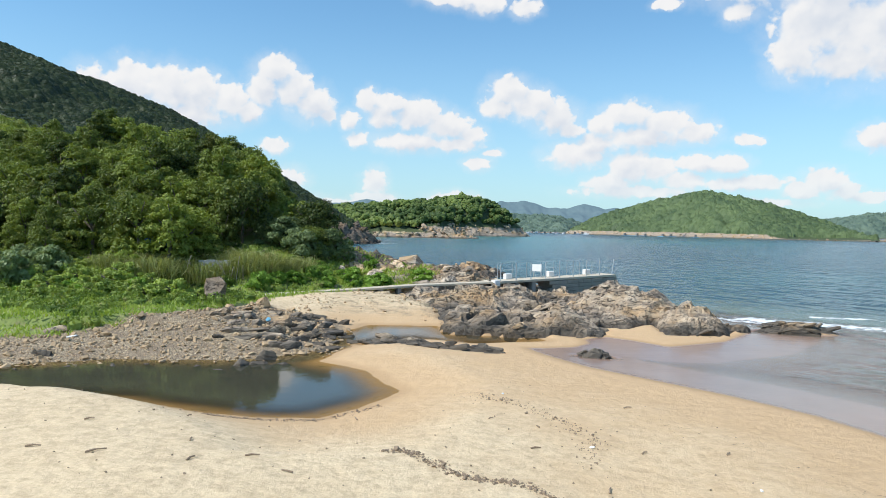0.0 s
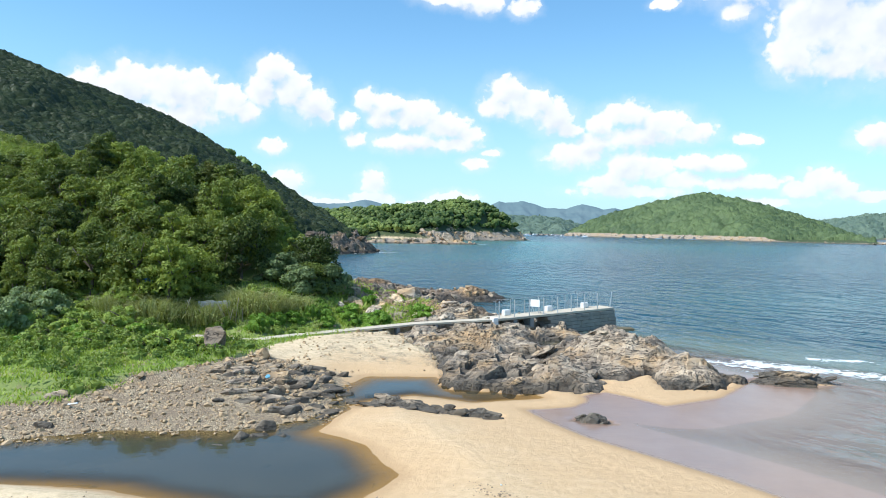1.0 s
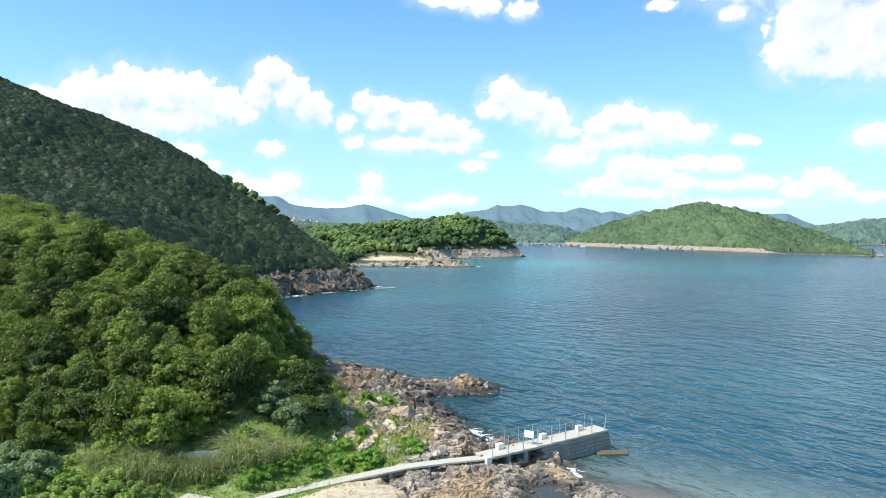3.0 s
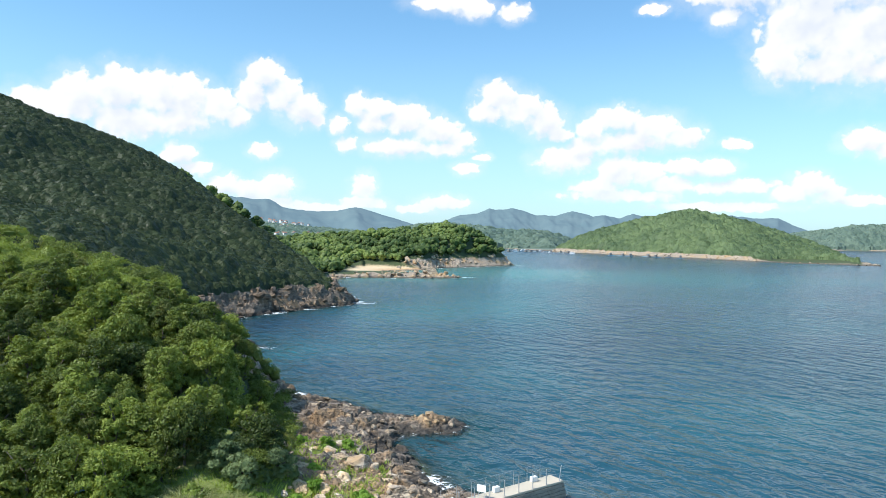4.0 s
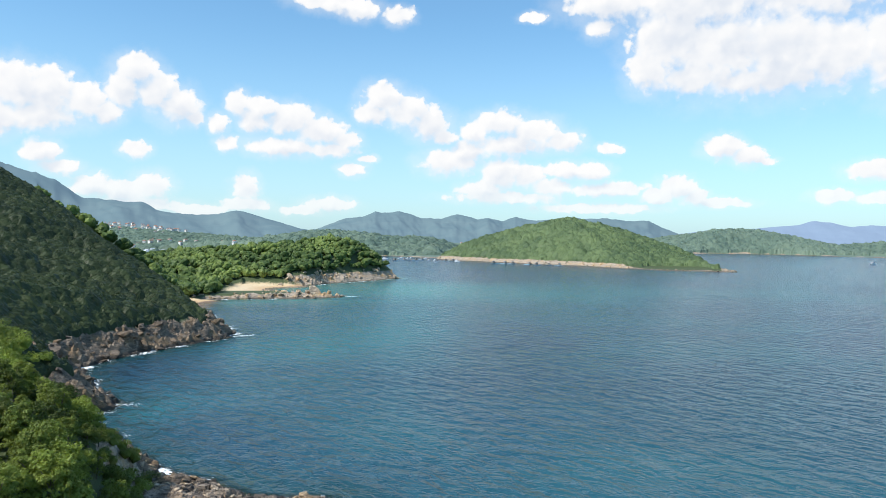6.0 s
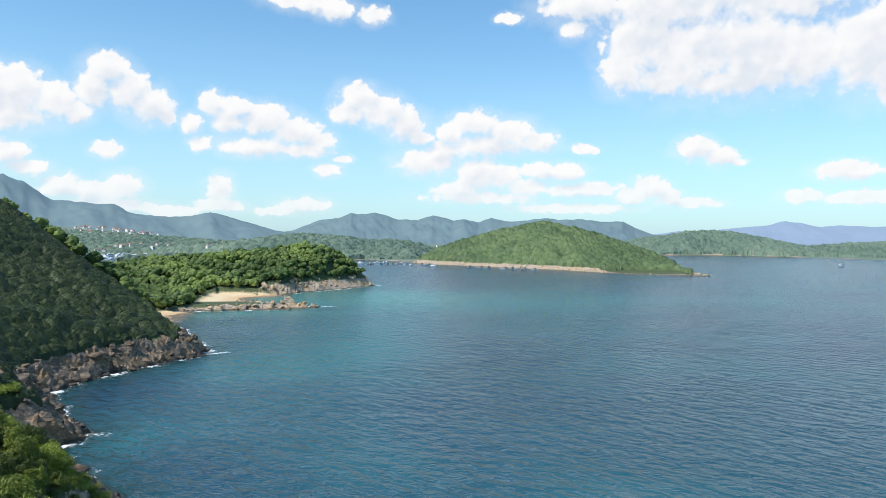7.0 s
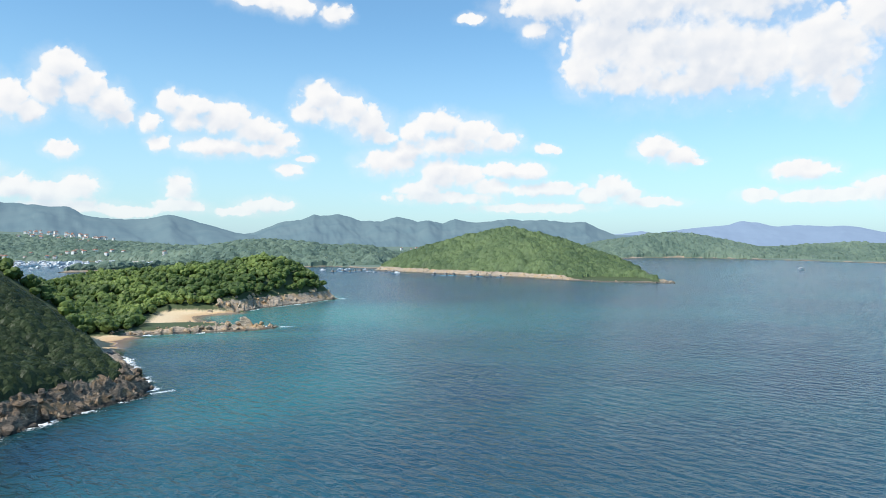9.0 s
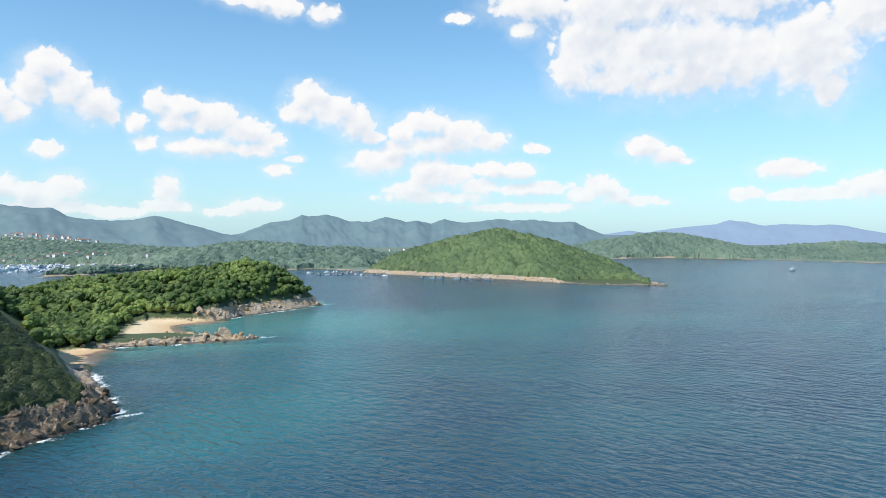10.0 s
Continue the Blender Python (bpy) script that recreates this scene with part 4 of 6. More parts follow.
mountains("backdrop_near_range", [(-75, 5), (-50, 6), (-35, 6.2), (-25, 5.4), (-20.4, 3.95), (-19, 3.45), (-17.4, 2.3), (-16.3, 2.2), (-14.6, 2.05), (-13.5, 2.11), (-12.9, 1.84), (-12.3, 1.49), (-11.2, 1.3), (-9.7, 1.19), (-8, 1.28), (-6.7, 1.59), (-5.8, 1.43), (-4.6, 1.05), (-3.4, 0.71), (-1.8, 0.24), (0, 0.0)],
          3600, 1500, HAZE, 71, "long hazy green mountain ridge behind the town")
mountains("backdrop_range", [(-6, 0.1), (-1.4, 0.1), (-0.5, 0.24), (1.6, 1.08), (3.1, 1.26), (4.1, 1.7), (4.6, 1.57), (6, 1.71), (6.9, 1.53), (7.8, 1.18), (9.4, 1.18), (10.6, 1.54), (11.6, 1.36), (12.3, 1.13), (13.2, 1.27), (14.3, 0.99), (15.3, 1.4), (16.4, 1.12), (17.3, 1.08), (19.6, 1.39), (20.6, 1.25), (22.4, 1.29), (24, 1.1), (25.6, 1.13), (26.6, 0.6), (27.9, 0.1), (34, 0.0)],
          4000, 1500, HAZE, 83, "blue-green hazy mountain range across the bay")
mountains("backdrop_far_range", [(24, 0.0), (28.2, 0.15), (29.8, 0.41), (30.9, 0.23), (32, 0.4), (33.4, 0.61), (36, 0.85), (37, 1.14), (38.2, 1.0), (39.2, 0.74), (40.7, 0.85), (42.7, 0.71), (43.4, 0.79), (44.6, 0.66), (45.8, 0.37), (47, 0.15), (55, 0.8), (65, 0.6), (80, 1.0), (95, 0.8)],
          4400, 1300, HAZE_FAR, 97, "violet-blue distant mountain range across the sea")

# ---------------------------------------------------------------- plants
rng = np.random.default_rng(5)


def ball(sub=1):
    bm = bmesh.new()
    bmesh.ops.create_icosphere(bm, subdivisions=sub, radius=1.0)
    v = np.array([p.co for p in bm.verts])
    f = np.array([[p.index for p in q.verts] for q in bm.faces])
    bm.free()
    return v, f


BALL1, BALL2 = ball(1), ball(2)


def leaves(n, centre, radius, length, r, flat=0.75, up=0.35, skirt=0.28):
    """Rhombic leaf sprays over a lump, each facing roughly outwards; as places and triangles."""
    d = r.normal(size=(n, 3))
    d[:, 2] = np.abs(d[:, 2]) * 1.0 - skirt
    d /= np.linalg.norm(d, axis=1)[:, None]
    p = centre + d * radius * r.uniform(0.72, 1.1, (n, 1)) * np.array([1, 1, flat])
    nrm = d + r.normal(scale=0.58, size=(n, 3)) + np.array([0, 0, up])
    nrm /= np.linalg.norm(nrm, axis=1)[:, None]
    t = np.cross(nrm, r.normal(size=(n, 3)))
    t /= np.linalg.norm(t, axis=1)[:, None] + 1e-9
    s = np.cross(nrm, t)
    ln = (length * r.uniform(0.7, 1.4, n))[:, None]
    droop = np.array([0, 0, -0.18])
    co = np.stack([p - t * ln * 0.4 - s * ln * 0.28, p - t * ln * 0.3 + s * ln * 0.34, p + t * ln * 0.62 + droop * ln], 1).reshape(-1, 3)
    return co, np.arange(3 * n).reshape(n, 3)


def join(pieces):
    vs, fs, base = [], [], 0
    for v, f in pieces:
        vs.append(v)
        fs.append(f + base)
        base += len(v)
    return np.concatenate(vs), np.concatenate(fs)


def crown(r, width, tall, base, lobes, per, leaf):
    """A crown of leafy lumps of several sizes, with an uneven outline and gaps."""
    out = []
    out.append(leaves(int(per * 1.6), np.array([0, 0, base + tall * 0.35]), width * 0.30, leaf * 1.7, r, tall / width, 0.2, 0.7))
    for i in range(lobes):
        ang, q = i * 2.399 + r.uniform(-0.4, 0.4), r.uniform(0.05, 1.0)
        lift = 1 - q * q
        c = np.array([math.cos(ang) * width * 0.40 * math.sqrt(q), math.sin(ang) * width * 0.40 * math.sqrt(q), base + tall * (0.12 + 0.70 * lift * r.uniform(0.7, 1.15))])
        out.append(leaves(per, c, width * r.uniform(0.085, 0.175), leaf, r, 0.66, 0.4, 0.4))
    return join(out)


def trunk_mesh(r, tall, width, limbs=4):
    bm = bmesh.new()

    def limb(a_, b_, ra, rb):
        a_, b_ = Vector(a_), Vector(b_)
        q = (b_ - a_).to_track_quat("Z", "Y").to_matrix()
        rings = []
        for p, rad in ((a_, ra), ((a_ + b_) / 2 + Vector((r.normal() * 0.06, r.normal() * 0.06, 0)), (ra + rb) / 2), (b_, rb)):
            rings.append([bm.verts.new(p + q @ Vector((math.cos(k) * rad, math.sin(k) * rad, 0))) for k in (0, 1.26, 2.51, 3.77, 5.03)])
        for lo, hi in zip(rings, rings[1:]):
            for j in range(5):
                bm.faces.new((lo[j], lo[(j + 1) % 5], hi[(j + 1) % 5], hi[j]))

    fork = (r.normal() * 0.12, r.normal() * 0.12, tall * 0.45)
    limb((0, 0, -0.5), fork, 0.13, 0.085)
    for i in range(limbs):
        ang = i * 6.283 / limbs + r.uniform(-0.5, 0.5)
        limb(fork, (math.cos(ang) * width * 0.33, math.sin(ang) * width * 0.33, tall * r.uniform(0.68, 0.85)), 0.07, 0.025)
    return bm


def tri_part(name, co, tri, mat, parent=None, label=""):
    ob = raw_mesh(name, co, tri, mat)
    if parent:
        ob.parent = parent
    return tagged(ob, label)


def make_tree(kind, mat, width, tall, base, lobes, per, leaf, label, category="tree", group="woodland trees"):
    root = tagged(new(kind), label, category, group)
    r = np.random.default_rng(int(width * 1000 + tall * 77 + lobes))
    part("trunk", trunk_mesh(r, tall, width), BARK, root)
    co, tri = crown(r, width, tall - base, base, lobes, per, leaf)
    tri_part("crown", co, tri, mat, root)
    return root


def scatter(n, box, ok, gap, r):
    """Places in a box, no two nearer than gap, where ok(x, y) holds."""
    x, y = r.uniform(box[0], box[1], n), r.uniform(box[2], box[3], n)
    good = ok(x, y)
    x, y = x[good], y[good]
    cells, out = {}, []
    for px_, py_ in zip(x, y):
        c = (int(px_ // gap), int(py_ // gap))
        if any((px_ - qx) ** 2 + (py_ - qy) ** 2 < gap * gap for i in (-1, 0, 1) for j in (-1, 0, 1) for qx, qy in cells.get((c[0] + i, c[1] + j), ())):
            continue
        cells.setdefault(c, []).append((px_, py_))
        out.append((px_, py_))
    return np.array(out)


def near_wood(x, y):
    h, m = land(x, y)
    edge = 51.5 + 0.10 * (x + 30) ** 2 * 0.05 + 7.5 * smooth(x, -22, -8) + 1.5 * np.sin(x * 0.7)
    shore = np.where(y > 95, 9.5, np.where(x > -14, 8.5, 7.0))
    east = -11.8 + 1.3 * (1 - smooth(y, 60, 66)) - 0.20 * np.clip(y - 66, 0, 14) - 0.42 * np.clip(y - 80, 0, 24)
    return (y > edge) & (m["sm"] > shore) & (h > 0.9) & (x < east)


# woodland on the near slope: each tree stands by itself
TREES = [make_tree("tree", LEAF_WOOD, *a_, "leafy green broadleaf tree in dense coastal woodland") for a_ in
         ((4.6, 4.9, 0.3, 46, 120, 0.21), (3.8, 5.4, 0.3, 40, 120, 0.19), (5.4, 4.4, 0.2, 52, 120, 0.21), (3.3, 4.1, 0.2, 34, 120, 0.18), (4.2, 5.9, 0.5, 44, 120, 0.22))]
spots = scatter(9000, (-72, -6, 50, 104), near_wood, 2.3, rng)
spots = spots[np.argsort(spots[:, 1] + 0.2 * np.abs(spots[:, 0] + 25))]
near_spots = spots[:330]
for i, (x, y) in enumerate(near_spots):
    s = rng.uniform(0.58, 1.22) * (1.0 - 0.15 * float(smooth(y, 76, 92))) * (0.78 + 0.22 * min(1.0, max(0.0, (-x - 10.5) / 8)))
    m = pose(x, y, height(x, y) - 0.1, rng.uniform(-6, 6), rng.uniform(-6, 6), rng.uniform(0, 360)) @ Matrix.Diagonal((s, s, s * rng.uniform(0.85, 1.15), 1))
    t = copy_thing(TREES[i % 5], m)
    t.matrix_basis = m
for t in TREES:
    for c in (t, *list(t.children)):
        bpy.data.objects.remove(c)


def canopy_templates(count, per, leaf):
    """Leafy lumps for the nearer canopy."""
    out = []
    for i in range(count):
        r = np.random.default_rng(200 + i + per)
        v, f = BALL1
        lump = 1 + 0.16 * r.normal(size=(len(v), 1))
        pieces = [(v * lump * np.array([0.66, 0.66, 0.55]), f)]
        for j in range(5):
            c = np.array([r.normal() * 0.42, r.normal() * 0.42, 0.15 + r.uniform(0, 0.4)])
            pieces.append(leaves(per // 5, c, 0.52, leaf, r, 0.8, 0.5, 0.4))
        out.append(join(pieces))
    return out


def rounded_templates(count, lobes, shape, per, leaf, seed, tall=0.75):
    """Round crowns for woods far off: lumpy boughs close together, with small leaf sprays on them."""
    out = []
    for i in range(count):
        r = np.random.default_rng(seed + i)
        pieces = []
        for j in range(lobes + 1):
            if j == 0:
                c, rad, (v, f) = np.array([0, 0, 0.1]), 0.62, BALL1
            else:
                ang, q = j * 2.399 + r.uniform(-0.5, 0.5), math.sqrt((j - 0.4) / lobes)
                c = np.array([math.cos(ang) * 0.52 * q, math.sin(ang) * 0.52 * q, tall * (0.62 - 0.42 * q * q) * r.uniform(0.8, 1.2)])
                rad, (v, f) = r.uniform(0.32, 0.48), shape
            lump = 1 + 0.13 * r.normal(size=(len(v), 1))
            pieces.append((v * lump * rad * np.array([1, 1, 0.85]) + c, f))
            if j and per:
                d = r.normal(size=(per // lobes, 3))
                d[:, 2] = np.abs(d[:, 2]) - 0.25
                d /= np.linalg.norm(d, axis=1)[:, None]
                side = np.cross(d, r.normal(size=d.shape))
                side /= np.linalg.norm(side, axis=1)[:, None]
                other = np.cross(d, side) + 0.45 * d * r.normal(size=(len(d), 1))
                p = c + d * rad * np.array([1, 1, 0.85]) * r.uniform(0.95, 1.12, (len(d), 1))
                tri = np.stack([p - side * leaf * 0.6, p + side * leaf * 0.6, p + other * leaf], 1).reshape(-1, 3)
                pieces.append((tri, np.arange(len(tri)).reshape(-1, 3)))
        out.append(join(pieces))
    return out


def canopy(name, places, sizes, templates, mat, label, r, sink=0.3, category="trees", tall=1.0):
    pieces = []
    for (x, y), z, s in zip(places, land(places[:, 0], places[:, 1])[0], sizes):
        v, f = templates[r.integers(len(templates))]
        ang = r.uniform(0, 6.28)
        ca, sa = math.cos(ang) * s, math.sin(ang) * s
        pieces.append((np.stack([v[:, 0] * ca - v[:, 1] * sa + x, v[:, 0] * sa + v[:, 1] * ca + y, v[:, 2] * s * tall * r.uniform(0.8, 1.25) + z + sink * s], 1), f))
    co, tri = join(pieces)
    return tagged(raw_mesh(name, co, tri, mat), label, category, kind="stuff")


LUSH = canopy_templates(6, 640, 0.13)
HERB = canopy_templates(6, 95, 0.27)
CAPE = rounded_templates(6, 4, BALL2, 72, 0.15, 430)
FAR = rounded_templates(5, 4, BALL1, 40, 0.22, 450, 0.6)
rest = spots[330:]
more = scatter(9000, (-120, -8, 100, 142), near_wood, 2.3, rng)
rest = np.concatenate([rest, more])
low = scatter(9000, (-36, -8.5, 60, 124), lambda x, y: (land(x, y)[1]["sm"] > 5.0) & (land(x, y)[1]["sm"] < 13) & (x < -9.3 - 0.24 * np.clip(y - 66, 0, 40)) & (land(x, y)[0] > 0.8), 1.4, rng)
canopy("shore_scrub", low, rng.uniform(0.7, 1.3, len(low)), LUSH, LEAF_WOOD, "low green scrub between the wood and the rocks", rng, 0.3)
canopy("woodland", rest, rng.uniform(1.5, 2.3, len(rest)) * (1 - 0.12 * smooth(rest[:, 1], 84, 94) * smooth(rest[:, 0], -45, -30)), LUSH, LEAF_WOOD, "dense green woodland canopy over the near slope", rng, 0.55)


def domes(x, y, size, seed):
    """Round crowns shoulder to shoulder: their height over the ground, and a chance value for each."""
    gx_, gy_ = np.floor(x / size), np.floor(y / size)
    top, tint = np.zeros_like(x), np.zeros_like(x)
    for dx in (-1, 0, 1):
        for dy in (-1, 0, 1):
            cx, cy = gx_ + dx, gy_ + dy
            sx, sy = (cx + hash01(cx, cy, seed)) * size, (cy + hash01(cx, cy, seed + 1)) * size
            rad = size * (0.62 + 0.55 * hash01(cx, cy, seed + 2))
            lift = rad * (0.38 + 0.32 * hash01(cx, cy, seed + 3))
            z = lift * (1 - ((x - sx) ** 2 + (y - sy) ** 2) / (rad * rad))
            higher = z > top
            top, tint = np.where(higher, z, top), np.where(higher, hash01(cx, cy, seed + 4), tint)
    return top, tint


def canopy_sheet(name, box, gap, size, seed, ok, mat, label, sprays, leaf, r, rough=0.16):
    """A closed canopy seen from afar: crowns grown together, roughened, with loose sprays of leaves on top."""
    xs, ys = steps((box[0], box[1], gap)), steps((box[2], box[3], gap))
    X, Y = np.meshgrid(xs, ys)
    X = X + r.uniform(-0.3, 0.3, X.shape) * gap
    Y = Y + r.uniform(-0.3, 0.3, Y.shape) * gap
    good = ok(X, Y)
    d, tint = domes(X, Y, size, seed)
    z = land(X, Y)[0] + np.where(good, d + rough * size * (r.uniform(-0.5, 0.5, X.shape) + fbm(X / size * 1.7, Y / size * 1.7, seed + 9, 2)), -0.4)
    quads = np.arange(X.size).reshape(X.shape)
    quads = np.stack([quads[:-1, :-1], quads[:-1, 1:], quads[1:, 1:], quads[1:, :-1]], -1).reshape(-1, 4)
    quads = quads[good.reshape(-1)[quads].any(1)]
    tri = np.concatenate([quads[:, [0, 1, 2]], quads[:, [0, 2, 3]]])
    used, tri = np.unique(tri, return_inverse=True)
    tri = tri.reshape(-1, 3)
    co, tint = np.stack([X, Y, z], -1).reshape(-1, 3)[used], tint.reshape(-1)[used]
    # sprays: small tilted triangles over picked faces
    pick = tri[r.integers(len(tri), size=sprays)]
    w = r.dirichlet((1, 1, 1), sprays)
    p = (co[pick] * w[:, :, None]).sum(1) + np.array([0, 0, 0.3 * leaf])
    a_, b_ = r.normal(size=(sprays, 3)), r.normal(size=(sprays, 3))
    a_, b_ = a_ / np.linalg.norm(a_, axis=1)[:, None] * leaf * 0.6, b_ / np.linalg.norm(b_, axis=1)[:, None] * leaf
    extra = np.stack([p - a_, p + a_, p + b_ + np.array([0, 0, 0.3 * leaf])], 1).reshape(-1, 3)
    faces = np.concatenate([tri, np.arange(3 * sprays).reshape(-1, 3) + len(co)])
    tints = np.concatenate([tint, np.repeat(np.clip(tint[pick[:, 0]] + r.normal(scale=0.25, size=sprays), 0, 1), 3)])
    return tagged(raw_mesh(name, np.concatenate([co, extra]), faces, mat, [("tint", tints)]), label, "trees", kind="stuff")


def hill_ok(x, y):
    h, m = land(x, y)
    crest = np.interp(-x, [-p[0] for p in MAIN_RIDGE], [p[1] for p in MAIN_RIDGE])
    return (h > 2.4) & (m["sm"] > 7.0) & (y < crest + 1) & (m["beach"] < 0.3)


canopy_sheet("hill_scrub", (-235, -24, 132, 362), 0.55, 2.5, 611, hill_ok, LEAF_HILL, "green scrub forest covering the steep hill, cloud shade put into its dark colour", 150000, 0.32, rng, 0.13)


def cape_ok(x, y):
    h, m = land(x, y)
    crest = np.interp(-x, [-p[0] for p in MAIN_RIDGE], [p[1] for p in MAIN_RIDGE])
    return (h > 1.8) & (m["sm"] > 9) & (m["beach"] < 0.4) & (m["sand"] < 0.4) & ((y > 404) | (x < -48)) & (y > crest + 12)


cape = scatter(22000, (-260, 58, 300, 575), cape_ok, 3.9, rng)
canopy("cape_woodland", cape, rng.uniform(2.6, 4.9, len(cape)), CAPE, LEAF_FAR, "bright green rounded tree canopies on the low cape", rng, 0.45)


def island_ok(x, y):
    h, m = land(x, y)
    return (m["si"] > 8) & (h > 2.5)


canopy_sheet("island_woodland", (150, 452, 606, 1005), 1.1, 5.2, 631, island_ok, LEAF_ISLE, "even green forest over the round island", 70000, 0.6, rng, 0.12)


def midland_ok(x, y):
    h, m = land(x, y)
    return (m["sf"] > 6) & (h > 1.5)


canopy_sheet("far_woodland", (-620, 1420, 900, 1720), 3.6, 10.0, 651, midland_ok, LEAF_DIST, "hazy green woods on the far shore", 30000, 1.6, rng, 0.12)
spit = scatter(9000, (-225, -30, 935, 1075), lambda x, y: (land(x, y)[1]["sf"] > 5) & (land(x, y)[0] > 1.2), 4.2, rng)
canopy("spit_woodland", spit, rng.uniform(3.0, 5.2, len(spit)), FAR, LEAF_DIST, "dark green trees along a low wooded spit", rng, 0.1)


# shrubs and reeds round the meadow
def shrub(kind, mat, width, tall, lobes, per, leaf, label):
    root = tagged(new(kind), label, "shrub", "meadow shrubs")
    r = np.random.default_rng(int(width * 991 + per))
    co, tri = crown(r, width, tall, -0.15, lobes, per, leaf)
    tri_part("foliage", co, tri, mat, root)
    part("stem", trunk_mesh(r, tall * 0.7, width * 0.8, 3), BARK, root)
    return root


def spread(proto, places, lo, hi):
    for x, y in places:
        s = rng.uniform(lo, hi)
        m = pose(x, y, height(x, y) - 0.05, 0, 0, rng.uniform(0, 360)) @ Matrix.Diagonal((s, s, s * rng.uniform(0.8, 1.1), 1))
        copy_thing(proto, m).matrix_basis = m
    for c in (proto, *list(proto.children)):
        bpy.data.objects.remove(c)


broad = shrub("broadleaf_shrub", LEAF_BROAD, 3.6, 2.6, 20, 260, 0.2, "grey-green broad-leaved shrub at the wood's edge")
spread(broad, [(-11.5, 57.5), (-13.8, 58.5), (-9.6, 59.6), (-12.4, 60.5), (-29, 45.5), (-31.5, 47), (-33, 44), (-27.5, 48), (-36, 46), (-30, 50), (-34, 49.5)], 0.85, 1.2)
bright = shrub("bright_shrub", LEAF_BRIGHT, 1.7, 1.1, 10, 110, 0.19, "bright green low shrub in the meadow")
spread(bright, [(x, y) for x, y in scatter(200, (-12, -2, 55, 76), lambda x, y: land(x, y)[1]["turf"] > 0.3, 2.2, rng)[:12]] + [(-1.6, 57.2), (-8.5, 52.2), (-7.0, 53.5), (-10, 53.2), (-6, 55), (-24, 45), (-22.5, 43.5), (-20, 45.5), (-9.4, 54.6), (-4.6, 54.8), (-25.5, 42), (-11, 51.9), (-12, 50.8), (-9, 53.6), (-8, 55.4), (-5.4, 53.4), (-13, 49.6), (-10.4, 55.8), (-7.4, 57)], 0.8, 1.25)
mixed = shrub("meadow_bush", LEAF_MEADOW, 2.2, 1.4, 14, 150, 0.15, "soft green bush growing in the long grass")
more_bushes = [(x, y) for x, y in scatter(260, (-40, -12, 42.5, 55), lambda x, y: (y > 44.5 - 0.12 * (x + 25)) & ((x < -19) | (y > 49.5)), 1.7, rng)[:58]]
spread(mixed, more_bushes + [(-14.8, 41.6), (-16.2, 41.0), (-17.6, 40.6), (-20.6, 43.5), (-21, 41.5), (-23.5, 40), (-26, 39), (-28.5, 41), (-19.5, 46.5), (-22, 47.5), (-25, 47), (-31, 38), (-33, 41), (-36, 39)], 0.7, 1.2)


def blades(places, tall, n, r, spread_=0.3, lean=0.35, wide=0.03):
    """Tufts of tapering blades."""
    z = land(places[:, 0], places[:, 1])[0]
    k = len(places) * n
    b = np.repeat(np.column_stack([places, z]), n, 0) + np.column_stack([r.normal(scale=spread_, size=(k, 2)), np.full(k, -0.03)])
    hgt = np.repeat(tall * r.uniform(0.6, 1.3, len(places)), n) * r.uniform(0.6, 1.1, k)
    ang = r.uniform(0, 6.28, k)
    side = np.column_stack([np.cos(ang), np.sin(ang), np.zeros(k)]) * wide * r.uniform(0.7, 1.4, (k, 1))
    tip = b + np.column_stack([r.normal(scale=lean, size=(k, 2)) * hgt[:, None], hgt])
    mid_ = b * 0.5 + tip * 0.5 + np.column_stack([np.zeros((k, 2)), hgt * 0.08])
    co = np.stack([b - side, b + side, mid_ + side * 0.8, mid_ - side * 0.8, tip], 1).reshape(-1, 3)
    i = np.arange(k)[:, None] * 5
    return co, np.concatenate([i + [0, 1, 2], i + [0, 2, 3], i + [3, 2, 4]], 0)


def meadow_ok(x, y):
    return (inside(x, y, MEADOW) > 0.1) & (y < 58) & (land(x, y)[0] > 0.2)


tufts = scatter(16000, (-48, -2, 25, 58), meadow_ok, 0.30, rng)
co, tri = blades(tufts, 0.26, 10, rng, 0.22, 0.5, 0.035)
tagged(raw_mesh("meadow_grass", co, tri, GRASS), "long uneven green grass behind the shingle", "grass", kind="stuff")
tufts = scatter(6000, (-13, 3, 52, 80), lambda x, y: (land(x, y)[1]["turf"] > 0.2) & (y > 53), 0.36, rng)
co, tri = blades(tufts, 0.42, 12, rng, 0.26, 0.5, 0.035)
tagged(raw_mesh("rock_grass", co, tri, GRASS), "grass tufts growing between the rocks", "grass", kind="stuff")


herbs = scatter(5000, (-46, -9, 26, 56), lambda x, y: (inside(x, y, MEADOW) > 0.6) & (y > 33.5 + 2.5 * np.sin(x * 0.5)) & (fbm(x * 0.4, y * 0.4, 90, 3) > -0.12) & ((y < 45.3) | (x < -18.5) | (y > 49.3)), 0.75, rng)[:780]
canopy("meadow_herbs", herbs, rng.uniform(0.28, 0.62, len(herbs)), HERB, LEAF_MEADOW, "bright low herbs growing through the meadow grass", rng, 0.2, "herbs")


